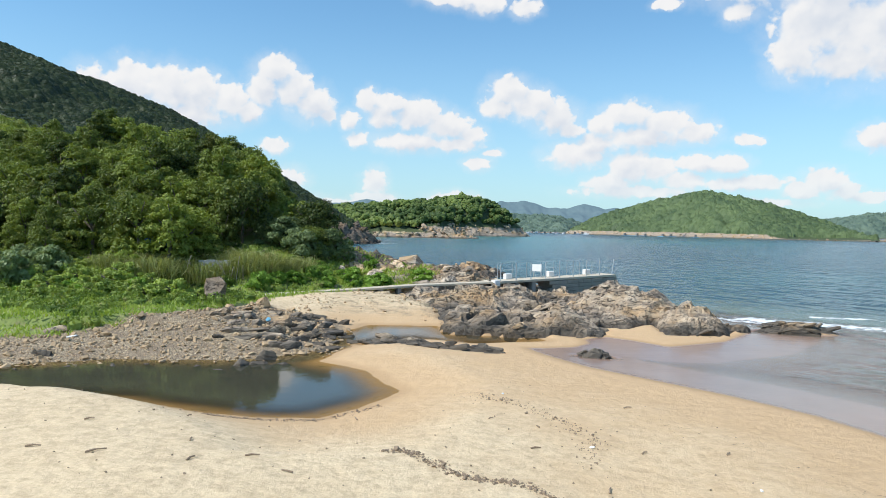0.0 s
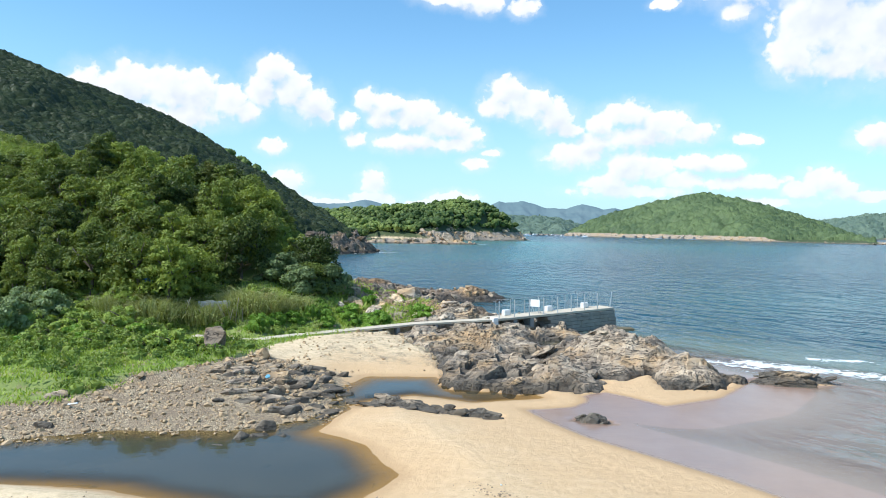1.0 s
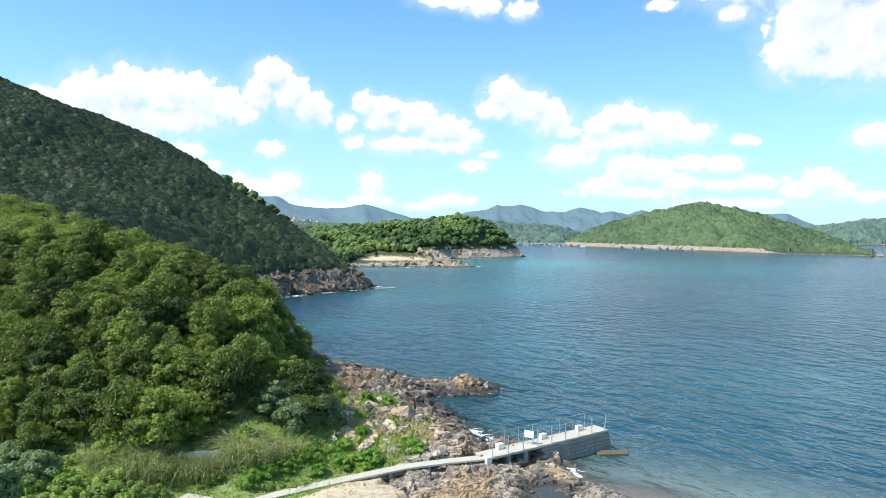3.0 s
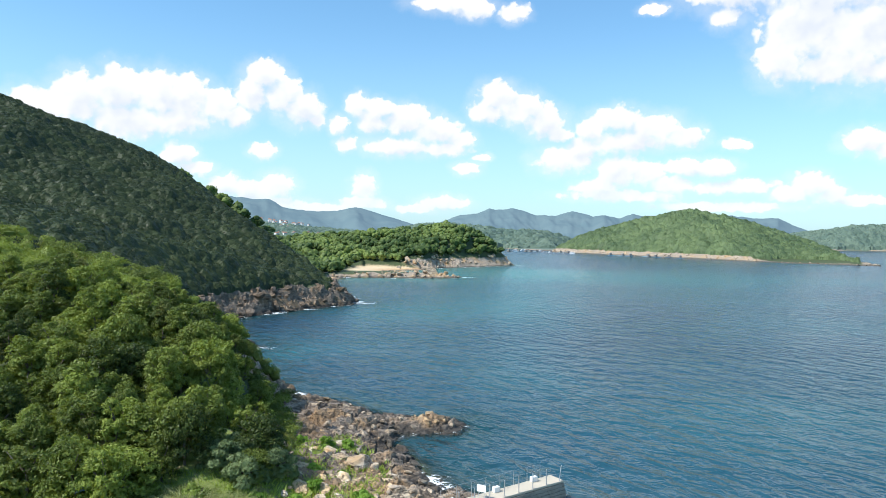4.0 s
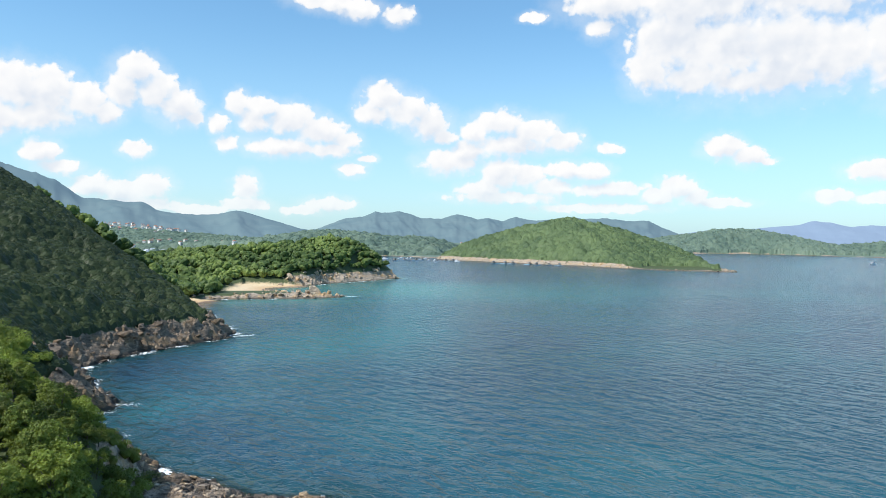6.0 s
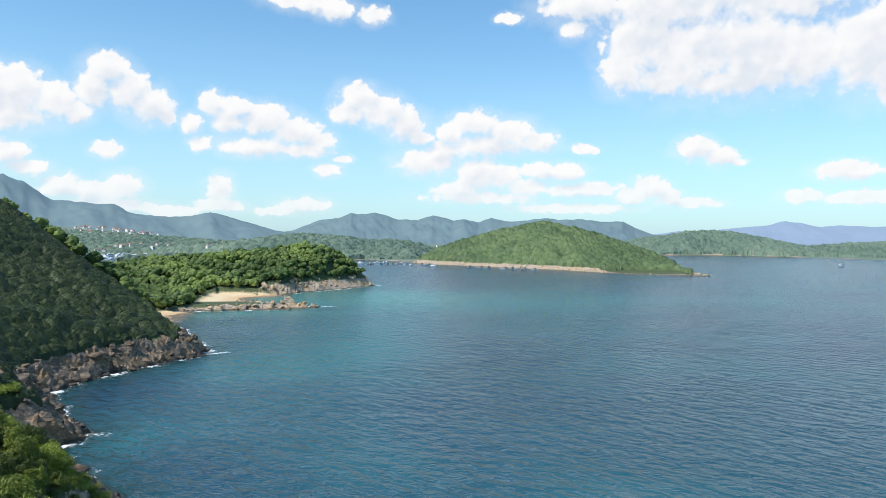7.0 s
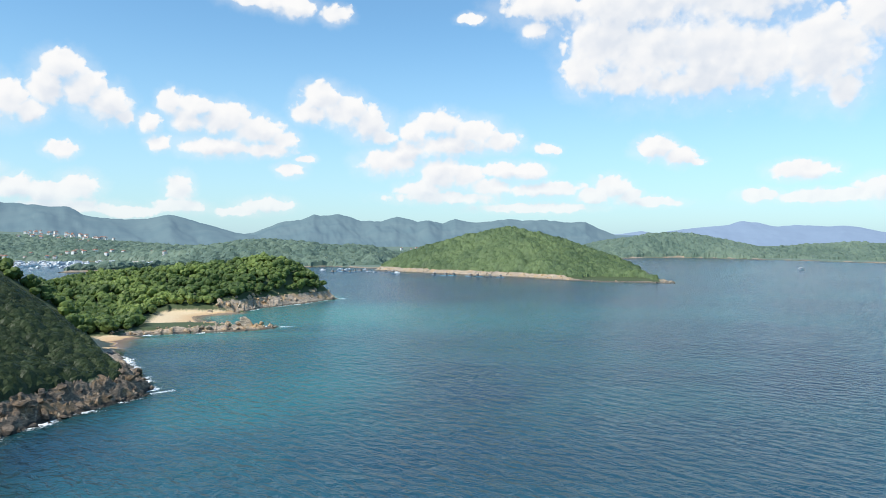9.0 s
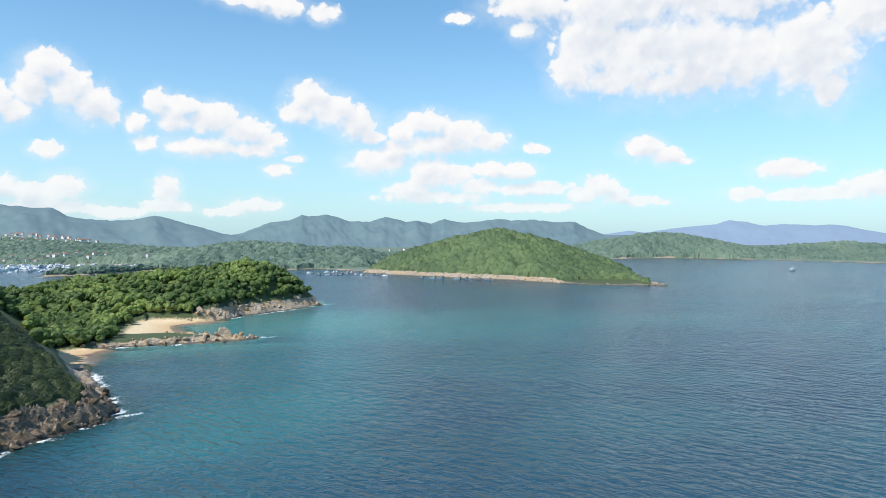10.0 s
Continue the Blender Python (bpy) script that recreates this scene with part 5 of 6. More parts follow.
def reed_clump(label):
    root = tagged(new("reed_clump"), label, "reeds", "reed clumps")
    r = np.random.default_rng(77)
    n = 800
    b = np.column_stack([r.normal(scale=0.62, size=(n, 2)), np.full(n, -0.1)])
    hgt = r.uniform(0.7, 1.6, n)
    ang = r.uniform(0, 6.28, n)
    side = np.column_stack([np.cos(ang), np.sin(ang), np.zeros(n)]) * 0.020
    out = np.column_stack([b[:, :2] * 0.5 + r.normal(scale=0.36, size=(n, 2)), np.zeros(n)])
    mid_ = b + np.column_stack([out[:, :2] * 0.5, hgt * 0.75])
    tip = b + np.column_stack([out[:, :2] * 1.8, hgt * r.uniform(0.55, 1.0, n)])
    co = np.stack([b - side, b + side, mid_ + side, mid_ - side, tip], 1).reshape(-1, 3)
    i = np.arange(n)[:, None] * 5
    tri_part("foliage", co, np.concatenate([i + [0, 1, 2], i + [0, 2, 3], i + [3, 2, 4]], 0), LEAF_REED, root)
    return root


spread(reed_clump("tall pale reeds with drooping dry tips"), [(-21, 50), (-19.2, 50.8), (-20.2, 52), (-22.4, 51.5), (-18.3, 52.2), (-14.6, 53), (-13.4, 52.2), (-12.6, 53.6), (-15.2, 54.4), (-16.6, 53.8), (-11.4, 54), (-23.8, 50.2), (-17.4, 51.2), (-15.6, 52.0)], 0.85, 1.3)


# ---------------------------------------------------------------- rocks
def stone(r, sx=1.0, sy=0.75, sz=0.5, points=16):
    """An angular block: the hull of scattered points."""
    bm = bmesh.new()
    for p in r.normal(size=(points, 3)):
        p = p / (np.abs(p) ** 3).sum() ** (1 / 3)
        bm.verts.new((p[0] * sx * 0.5, p[1] * sy * 0.5, p[2] * sz * 0.5))
    res = bmesh.ops.convex_hull(bm, input=bm.verts)
    bmesh.ops.delete(bm, geom=[g for g in res["geom_interior"] if isinstance(g, bmesh.types.BMVert)], context="VERTS")
    bmesh.ops.recalc_face_normals(bm, faces=bm.faces)
    return bm


def stone_arrays(r, *a_):
    bm = stone(r, *a_)
    bm.verts.index_update()
    bmesh.ops.triangulate(bm, faces=bm.faces)
    v, f = np.array([p.co for p in bm.verts]), np.array([[p.index for p in q.verts] for q in bm.faces])
    bm.free()
    return v, f


STONES = [stone_arrays(np.random.default_rng(900 + i), 1.0, rng.uniform(0.6, 0.9), rng.uniform(0.4, 0.75), 18) for i in range(9)]


def pile(name, places, sizes, label, r, sink=0.15, mat=None, category="rocks"):
    pieces = []
    for (x, y), z, s in zip(places, land(places[:, 0], places[:, 1])[0], sizes):
        v, f = STONES[r.integers(len(STONES))]
        rot = np.array(Euler((r.normal() * 0.35, r.normal() * 0.35, r.uniform(0, 6.28))).to_matrix())
        pieces.append((v @ rot.T * s + np.array([x, y, z + s * sink]), f))
    co, tri = join(pieces)
    return tagged(raw_mesh(name, co, tri, mat or ROCK), label, category, kind="stuff")


def shingle_ok(x, y):
    return (inside(x, y, SHINGLE) > -0.4 + 0.5 * np.sin(x * 3)) & (x > -30) & (land(x, y)[0] > -0.15)


PEBBLE = plain("shingle_stone", (0.23, 0.15, 0.082), (0.60, 0.44, 0.26), 3.2, 0.85)
places = scatter(12000, (-30, -3, 20, 42), shingle_ok, 0.17, rng)
pile("shingle", places, rng.gamma(1.8, 0.06, len(places)) + 0.05, "brown and grey angular beach stones", rng, 0.12, PEBBLE, "stones")

STONE_MESH = []
for i, (v, f) in enumerate(STONES):
    me = bpy.data.meshes.new("rock")
    me.from_pydata(v.tolist(), [], f.tolist())
    me.materials.append(ROCK)
    STONE_MESH.append(me)
PALE_MESH = []
for me in STONE_MESH:
    me = me.copy()
    me.materials[0] = PALE_ROCK
    PALE_MESH.append(me)


def rock(x, y, sx, sy, sz, turn, label, group, tilt=(0, 0), sink=0.25, meshes=STONE_MESH):
    ob = new("rock", meshes[int(abs(x * 7 + y * 13)) % 9])
    ob.matrix_basis = pose(x, y, height(x, y) + sz * (0.35 - sink), tilt[0], tilt[1], turn) @ Matrix.Diagonal((sx, sy, sz * 1.4, 1))
    return tagged(ob, label, "rock", group)


patch = scatter(2500, (-9, 6, 40, 53), lambda x, y: (land(x, y)[0] > 0.15) & (land(x, y)[1]["rock"] < 0.5) & (fbm(x * 0.5, y * 0.5, 88, 3) > -0.05), 0.28, rng)
pile("beach_stones", patch, rng.gamma(2.0, 0.04, len(patch)) + 0.05, "small tan stones strewn over the upper sand", rng, 0.12, PEBBLE, "stones")
# singled-out boulders of the shingle bank
for a_ in ((-10.4, 40.6, 0.9, 0.5, 1.2, 40), (-7.9, 27.7, 0.9, 0.7, 0.9, 70), (-7.2, 28.0, 1.1, 0.6, 0.6, 15), (-6.6, 28.1, 1.3, 0.7, 0.5, 5),
           (-7.2, 28.9, 0.9, 0.8, 0.8, 20), (-8.0, 33.6, 1.2, 0.8, 0.8, 30), (-9.4, 35.5, 1.0, 0.6, 0.7, 80), (-7.4, 31.1, 1.4, 0.7, 0.4, 10), (-8.6, 36.8, 1.6, 1.0, 1.1, 25),
           (-7.0, 36.2, 1.5, 1.0, 1.0, 60), (-5.6, 35.6, 1.5, 0.8, 0.6, 15), (-4.7, 35.4, 1.1, 0.7, 0.5, 50), (-6.4, 34.3, 1.5, 0.9, 0.5, 160), (-4.1, 33.7, 0.8, 0.6, 0.5, 5),
           (-10.6, 37.2, 1.4, 0.9, 0.9, 12), (-11.6, 36.0, 1.0, 0.7, 0.6, 33), (-9.9, 33.0, 0.7, 0.5, 0.5, 60), (-16.4, 28.2, 0.9, 0.7, 0.5, 0), (-17.6, 31.5, 1.2, 0.8, 0.5, 20),
           (-12.4, 24.4, 0.8, 0.4, 0.35, 15), (-13.6, 25.4, 0.6, 0.4, 0.3, 45), (-3.4, 35.9, 0.8, 0.6, 0.4, 0), (-2.2, 34.2, 0.9, 0.6, 0.4, 30), (-10.2, 31.8, 0.6, 0.5, 0.4, 10),
           (-6.2, 37.8, 1.2, 0.8, 0.7, 70), (-5.4, 39.2, 0.8, 0.5, 0.4, 30), (-11.8, 38.8, 1.0, 0.7, 0.6, 110), (-7.6, 38.9, 0.9, 0.6, 0.5, 65)):
    rock(*a_, "angular grey-brown boulder on the shingle bank", "shingle boulders", (rng.uniform(-18, 18), rng.uniform(-18, 18)))
for x, y in scatter(500, (-12, -3.2, 31, 41), lambda x, y: (inside(x, y, SHINGLE) > -0.2) & (x > -11.5 + 0.5 * (36 - y)), 0.75, rng)[:48]:
    s = rng.uniform(0.35, 1.0)
    rock(x, y, s * 1.5, s, s * 0.5, rng.normal(25, 30), "slabby brown rock by the stream outlet", "outlet rocks", (rng.uniform(-14, 14), rng.uniform(-22, 10)))
# stones standing in the pool's shallow edge
for x, y, s in ((-12.8, 26.9, 0.55), (-11.6, 27.4, 0.35), (-14.6, 26.6, 0.4), (-9.6, 27.3, 0.45), (-8.6, 26.8, 0.7), (-8.1, 26.2, 0.5), (-7.6, 27.0, 0.6), (-10.6, 25.8, 0.5), (-16.2, 26.0, 0.35), (-6.3, 25.6, 0.3), (-13.8, 24.0, 0.3), (-12.2, 25.9, 0.3)):
    rock(x, y, s * 1.3, s * 0.8, s * 0.6, x * 47, "wet angular stone standing in the still pool", "pool stones", (rng.uniform(-15, 15), rng.uniform(-20, 10)), -0.1)
bm = stone(np.random.default_rng(31), 1.5, 1.2, 1.9, 26)
ob = part("rock", bm, ROCK_DARK)
ob.matrix_basis = pose(-13.7, 42.0, height(-13.7, 42.0) + 0.45, 4, -6, 20)
tagged(ob, "tall dark weathered boulder standing in the grass", "rock")
# pale boulders above the jetty
for i in range(110):
    x, y = rng.uniform(-9.5, 1), rng.uniform(56.5, 74)
    if inside(np.array([x]), np.array([y]), MAINLAND)[0] < 3:
        continue
    s = rng.gamma(3.0, 0.22) + 0.4
    rock(x, y, s, s * rng.uniform(0.6, 0.9), s * rng.uniform(0.5, 0.8), rng.uniform(0, 360), "pale weathered boulder among grass above the jetty", "hillside boulders", (rng.uniform(-20, 20), rng.uniform(-20, 20)), 0.2, PALE_MESH)


def shelf_ok(x, y):
    return (inside(x, y, ROCK_SHELF) > 0.2) & (land(x, y)[0] > 0.1)


for x, y in scatter(900, (-4, 18, 35, 62), shelf_ok, 1.15, rng)[:90]:
    s = rng.gamma(4.0, 0.10) + 0.2
    rock(x, y, s * 1.3, s * 0.75, s * rng.uniform(0.3, 0.55), rng.normal(35, 25), "dark cracked rock of the tidal shelf", "tidal shelf rocks", (rng.uniform(-15, 15), rng.uniform(-25, 5)))


def skerry_ok(x, y):
    return (inside(x, y, SKERRY) > -0.1) | (np.hypot((x - 7.2) * 0.7, y - 31.4) < 0.6) | (np.hypot((x - 20.8) * 0.38, y - 40.6) < 0.9)


for x, y in scatter(1600, (-4, 24, 29, 42.5), skerry_ok, 0.42, rng)[:60]:
    s = rng.uniform(0.5, 1.0) * (0.55 if 4 < x < 12 else 1.0)
    rock(x, y, s * 1.4, s * 0.7, s * 0.42, rng.normal(-20, 18), "wet black rock standing out of the sand", "skerry rocks", (rng.uniform(-10, 10), rng.uniform(-25, 10)))


def coast_ok(lo, hi):
    def ok(x, y):
        h, m = land(x, y)
        return (y > lo) & (y < hi) & (m["sm"] > -1.2) & (m["sm"] < 7) & (m["beach"] < 0.3) & (inside(x, y, ROCK_SHELF) < 0)
    return ok


near_rocks = scatter(4000, (-20, 12, 58, 108), coast_ok(58, 108), 0.9, rng)
pile("shore_rocks", near_rocks, rng.gamma(3.0, 0.16, len(near_rocks)) + 0.2, "broken brown rocks along the shore", rng, 0.1)
far_rocks = scatter(6000, (-60, -8, 104, 262), coast_ok(104, 262), 2.5, rng)
pile("headland_rocks", far_rocks, rng.gamma(3.0, 0.45, len(far_rocks)) + 0.4, "broken brown rocks below the headland", rng, 0.1, ROCK_DARK)
cape_rocks = scatter(9000, (-60, 66, 340, 530), lambda x, y: (lambda m: (m["sm"] > -2) & (m["sm"] < 9) & (m["beach"] < 0.6))(land(x, y)[1]), 3.0, rng)
pile("cape_rocks", cape_rocks, rng.gamma(3.0, 0.55, len(cape_rocks)) + 0.5, "pale tan rocks along the cape's shore", rng, 0.05)
isl_rocks = scatter(9000, (150, 400, 600, 930), lambda x, y: (lambda m: (m["si"] > -2) & (m["si"] < 6))(land(x, y)[1]), 4.0, rng)
pile("island_rocks", isl_rocks, rng.gamma(3.0, 0.6, len(isl_rocks)) + 0.5, "pale rocks along the island's waterline", rng, 0.0)

# ---------------------------------------------------------------- jetty
def box(bm, x0, x1, y0, y1, z0, z1, bevel=0.0):
    r = bmesh.ops.create_cube(bm, size=1.0)
    bmesh.ops.scale(bm, vec=(x1 - x0, y1 - y0, z1 - z0), verts=r["verts"])
    bmesh.ops.translate(bm, vec=((x0 + x1) / 2, (y0 + y1) / 2, (z0 + z1) / 2), verts=r["verts"])
    if bevel:
        bmesh.ops.bevel(bm, geom=list({e_ for v in r["verts"] for e_ in v.link_edges}), offset=bevel, segments=1, affect="EDGES", profile=0.5)
    return r["verts"]


def tube(bm, a_, b_, rad, sides=6):
    a_, b_ = Vector(a_), Vector(b_)
    r = bmesh.ops.create_cone(bm, segments=sides, radius1=rad, radius2=rad, depth=(b_ - a_).length, cap_ends=True)
    bmesh.ops.transform(bm, matrix=Matrix.Translation((a_ + b_) / 2) @ (b_ - a_).to_track_quat("Z", "Y").to_matrix().to_4x4(), verts=r["verts"])


footpath = tagged(new("footpath"), "narrow pale concrete footpath on short piers", "footpath")
for (x0, y0, z0), (x1, y1, z1) in zip(WAY, WAY[1:]):
    n = max(1, round(math.hypot(x1 - x0, y1 - y0) / 1.5))
    for i in range(n):
        ax, ay, az_ = x0 + (x1 - x0) * i / n, y0 + (y1 - y0) * i / n, z0 + (z1 - z0) * i / n
        bx, by, bz = x0 + (x1 - x0) * (i + 1) / n, y0 + (y1 - y0) * (i + 1) / n, z0 + (z1 - z0) * (i + 1) / n
        ln, ang = math.hypot(bx - ax, by - ay), math.degrees(math.atan2(by - ay, bx - ax))
        bm = bmesh.new()
        box(bm, -0.03, ln + 0.02, -0.5, 0.5, -0.16, 0.0, 0.02)
        bmesh.ops.transform(bm, matrix=pose(ax, ay, az_, 0, -math.degrees(math.atan2(bz - az_, ln)), ang), verts=bm.verts)
        part("slab", bm, CONCRETE, footpath)
        if ax > -9:
            bm = bmesh.new()
            box(bm, -0.13, 0.13, -0.42, 0.42, min(height(ax, ay), az_ - 0.3) - 0.3 - az_, -0.165, 0.015)
            bmesh.ops.transform(bm, matrix=pose(ax, ay, az_, 0, 0, ang), verts=bm.verts)
            part("pier_block", bm, CONCRETE_DARK, footpath)

MASONRY = plain("sea_worn_masonry", (0.15, 0.135, 0.11), (0.42, 0.375, 0.31), 1.1, 0.85)
jetty = tagged(new("jetty"), "grey concrete jetty with a pale deck and bare railing posts", "jetty")
jetty.matrix_basis = pose(4.3, 55.1, 1.58, 0, -1.2, math.degrees(math.atan2(7.7, 11.3)))
JL = 13.6
bm = bmesh.new()
box(bm, 0, JL, 0.0, 1.75, -0.2, 0.0, 0.025)
part("deck", bm, CONCRETE, jetty, "pale weathered deck")
# the outer half stands on a masonry wall, laid in courses
for row in range(7):
    x, end = 5.6 + (row % 2) * 0.3, JL + 0.05 + 0.06 * row
    while x < end - 0.15:
        w = min(rng.uniform(0.6, 1.3), end - x)
        bm = bmesh.new()
        box(bm, x, x + w - 0.015, -0.02 - 0.02 * row - rng.uniform(0, 0.05), 1.80 + 0.02 * row, -0.22 - 0.31 * (row + 1), -0.22 - 0.31 * row - 0.015, 0.02)
        part("block", bm, MASONRY, jetty)
        x += w
for x in (0.3, 2.2, 4.0):
    bm = bmesh.new()
    box(bm, x - 0.2, x + 0.2, 0.1, 1.6, -1.6, -0.2, 0.02)
    part("pier_block", bm, CONCRETE_DARK, jetty)
bm = bmesh.new()
box(bm, -0.25, 0.25, -0.15, 0.35, -0.75, 0.12, 0.03)
part("gate_pillar", bm, WHITE, jetty, "white painted pillar at the head")
for i in range(9):
    bm = bmesh.new()
    x = 0.5 + i * 1.58
    lean = 0.25 if i == 8 else 0.02
    tube(bm, (x, 0.1, 0), (x + lean, 0.1, 1.38), 0.042)
    part("post", bm, STEEL, jetty)
for i in range(8):
    bm = bmesh.new()
    x = 1.4 + i * 1.55
    tube(bm, (x, 1.66, 0), (x, 1.66, 1.25), 0.022)
    part("post", bm, STEEL, jetty)
for z in (0.75, 1.3):
    bm = bmesh.new()
    tube(bm, (1.4, 1.66, z), (12.2, 1.66, z), 0.009, 5)
    part("wire", bm, STEEL, jetty)
for x in (1.9, 6.6, 10.9):
    bm = bmesh.new()
    box(bm, x, x + 0.62, 1.15, 1.55, 0.002, 0.46, 0.03)
    part("bollard_block", bm, WHITE, jetty, "white concrete block")
for x, y, s in ((7.2, 57.2, 1.2), (8.6, 58.4, 1.0), (9.9, 59.2, 1.3), (6.3, 56.6, 0.8), (10.9, 59.9, 0.8), (12.2, 60.4, 0.6), (5.4, 54.2, 0.9), (2.6, 53.9, 0.8), (-0.6, 53.4, 0.7), (-3.6, 52.0, 0.6), (13.4, 61.0, 0.5)):
    rock(x, y, s * 1.3, s * 0.9, s * 0.7, x * 31, "brown block of rock beneath the jetty", "rocks under the jetty", (rng.uniform(-12, 12), rng.uniform(-12, 12)))
sign = tagged(new("notice_board"), "blank white notice board on two slanting legs", "sign")
sign.matrix_basis = pose(7.9, 58.6, 1.70, 0, 0, -30)
bm = bmesh.new()
box(bm, -0.42, 0.42, -0.02, 0.02, 0.55, 1.15, 0.008)
part("board", bm, WHITE, sign)
for x in (-0.3, 0.3):
    bm = bmesh.new()
    tube(bm, (x, 0.03, 0), (x, 0.03, 1.1), 0.02)
    tube(bm, (x, 0.03, 0.75), (x, 0.5, 0.0), 0.016)
    part("leg", bm, STEEL, sign)
landing = tagged(new("landing_slab"), "low worn stone slab beside the jetty's end", "slab")
bm = bmesh.new()
box(bm, -1.4, 1.4, -0.5, 0.5, -1.2, 0.12, 0.06)
bmesh.ops.transform(bm, matrix=pose(15.6, 61.6, 0.1, 2, 1, 8), verts=bm.verts)
part("slab", bm, plain("algae_stone", (0.07, 0.06, 0.035), (0.19, 0.155, 0.09), 1.4), landing)

# ---------------------------------------------------------------- litter and small things on the shore
DRIFT = plain("driftwood", (0.17, 0.12, 0.08), (0.36, 0.27, 0.18), 8.0, 0.9)
for x, y, ln, turn in ((-7.9, 15.4, 0.22, 20), (-6.2, 17.2, 0.14, 60), (-6.6, 13.1, 0.4, 35), (-8.0, 13.3, 0.3, 10), (-4.6, 12.9, 0.25, 70), (-5.1, 14.3, 0.2, 100), (2.6, 15.4, 0.25, 10), (1.7, 18.0, 0.16, 40), (2.9, 17.4, 0.14, 120),
                       (-3.5, 13.4, 0.3, 5), (-2.6, 12.6, 0.25, 160), (5.2, 15.6, 0.2, 40), (6.0, 20.4, 0.28, 20), (3.8, 13.0, 0.3, 75), (-2.1, 19.2, 0.3, 110), (0.4, 13.9, 0.22, 130), (7.3, 15.9, 0.2, 50)):
    bm = bmesh.new()
    tube(bm, (-ln / 2, 0, 0), (0, ln * 0.06, 0.02), 0.022, 5)
    tube(bm, (0, ln * 0.06, 0.02), (ln / 2, 0, 0.01), 0.016, 5)
    ob = part("driftwood", bm, DRIFT)
    ob.matrix_basis = pose(x, y, height(x, y) + 0.02, 0, 0, turn)
    tagged(ob, "small dark piece of driftwood lying on sand", "driftwood", "driftwood pieces")
t_ = rng.uniform(0, 1, 800)
weed = np.column_stack([-0.9 + 5.2 * t_ + rng.normal(scale=0.10, size=800), 14.5 - 3.3 * t_ + 0.25 * np.sin(t_ * 14) + rng.normal(scale=0.10, size=800)])
t_ = rng.uniform(0, 1, 260)
arc = np.column_stack([1.2 + 2.9 * np.sin(t_ * 2.2) + rng.normal(scale=0.22, size=260), 21.8 - 7.5 * t_ + rng.normal(scale=0.3, size=260)])
t_ = rng.uniform(0, 1, 380)
rim = np.column_stack([-6.5 + 5.0 * t_ + rng.normal(scale=0.15, size=380), 19.1 - 0.2 * np.sin(t_ * 3.1) + 2.3 * t_ ** 3 + rng.normal(scale=0.15, size=380)])
weed = np.concatenate([weed, arc, rim])
pile("drift_weed", weed, rng.gamma(2.0, 0.013, len(weed)) + 0.018, "dark scraps of weed and shell along the drift line", rng, 0.2, DRIFT, "drift line")
few = scatter(260, (-12, 12, 11, 24), lambda x, y: (land(x, y)[0] > 0.35) & (land(x, y)[1]["sand"] > 0.5), 0.3, rng)
pile("sand_scraps", few, rng.uniform(0.025, 0.075, len(few)), "scattered shells and bark scraps on dry sand", rng, 0.2, DRIFT, "scraps")

SHELL = plain("bleached_plastic", (0.62, 0.64, 0.64), (0.85, 0.86, 0.85), 5.0, 0.5)
for x, y, s in ((4.0, 15.8, 0.14), (2.3, 21.6, 0.12), (4.4, 55.0 - 3.2, 0.55), (7.0, 13.4, 0.1)):
    bm = stone(np.random.default_rng(int(x * 10)), 1.0, 0.7, 0.45, 14)
    ob = part("plastic_scrap", bm, SHELL)
    ob.matrix_basis = pose(x, y, height(x, y) + 0.1 * s + 0.01, 5, 8, x * 40) @ Matrix.Diagonal((s, s, s, 1))
    tagged(ob, "crumpled white plastic scrap washed ashore", "litter", "washed-up litter")
bm = bmesh.new()
tube(bm, (-0.35, 0, 0), (0.35, 0, 0.05), 0.035)
ob = part("pale_pole", bm, SHELL)
ob.matrix_basis = pose(-16.2, 30.2, height(-16.2, 30.2) + 0.2, 0, -8, -25)
tagged(ob, "short bleached pole lying at the grass edge", "pole")
BLUE = plain("blue_plastic", (0.10, 0.33, 0.50), (0.22, 0.52, 0.68), 3.0, 0.5)
bm = stone(np.random.default_rng(4), 0.28, 0.2, 0.22, 16)
ob = part("blue_bag", bm, BLUE)
ob.matrix_basis = pose(-8.9, 35.9, height(-8.9, 35.9) + 0.3, 0, 0, 20)
tagged(ob, "pale blue plastic bag caught among boulders", "litter")
# old shed and tarpaulin at the wood's edge
shed = tagged(new("shed"), "low grey shed of weathered sheet panels, half overgrown", "shed")
shed.matrix_basis = pose(-16.8, 51.4, height(-16.8, 51.4), 0, 0, 8)
SHEET = plain("grey_sheet", (0.24, 0.25, 0.26), (0.46, 0.47, 0.47), 1.6, 0.6)
for i in range(4):
    bm = bmesh.new()
    box(bm, -1.2 + i * 0.6 + 0.01, -0.6 + i * 0.6 - 0.01, -0.03, 0.03, -0.2, 1.35 + 0.06 * (i % 2), 0.01)
    part("panel", bm, SHEET, shed)
for sx in (-1.2, 1.2):
    bm = bmesh.new()
    box(bm, sx - 0.03, sx + 0.03, 0.035, 0.9, -0.2, 1.1, 0.01)
    part("side_panel", bm, SHEET, shed)
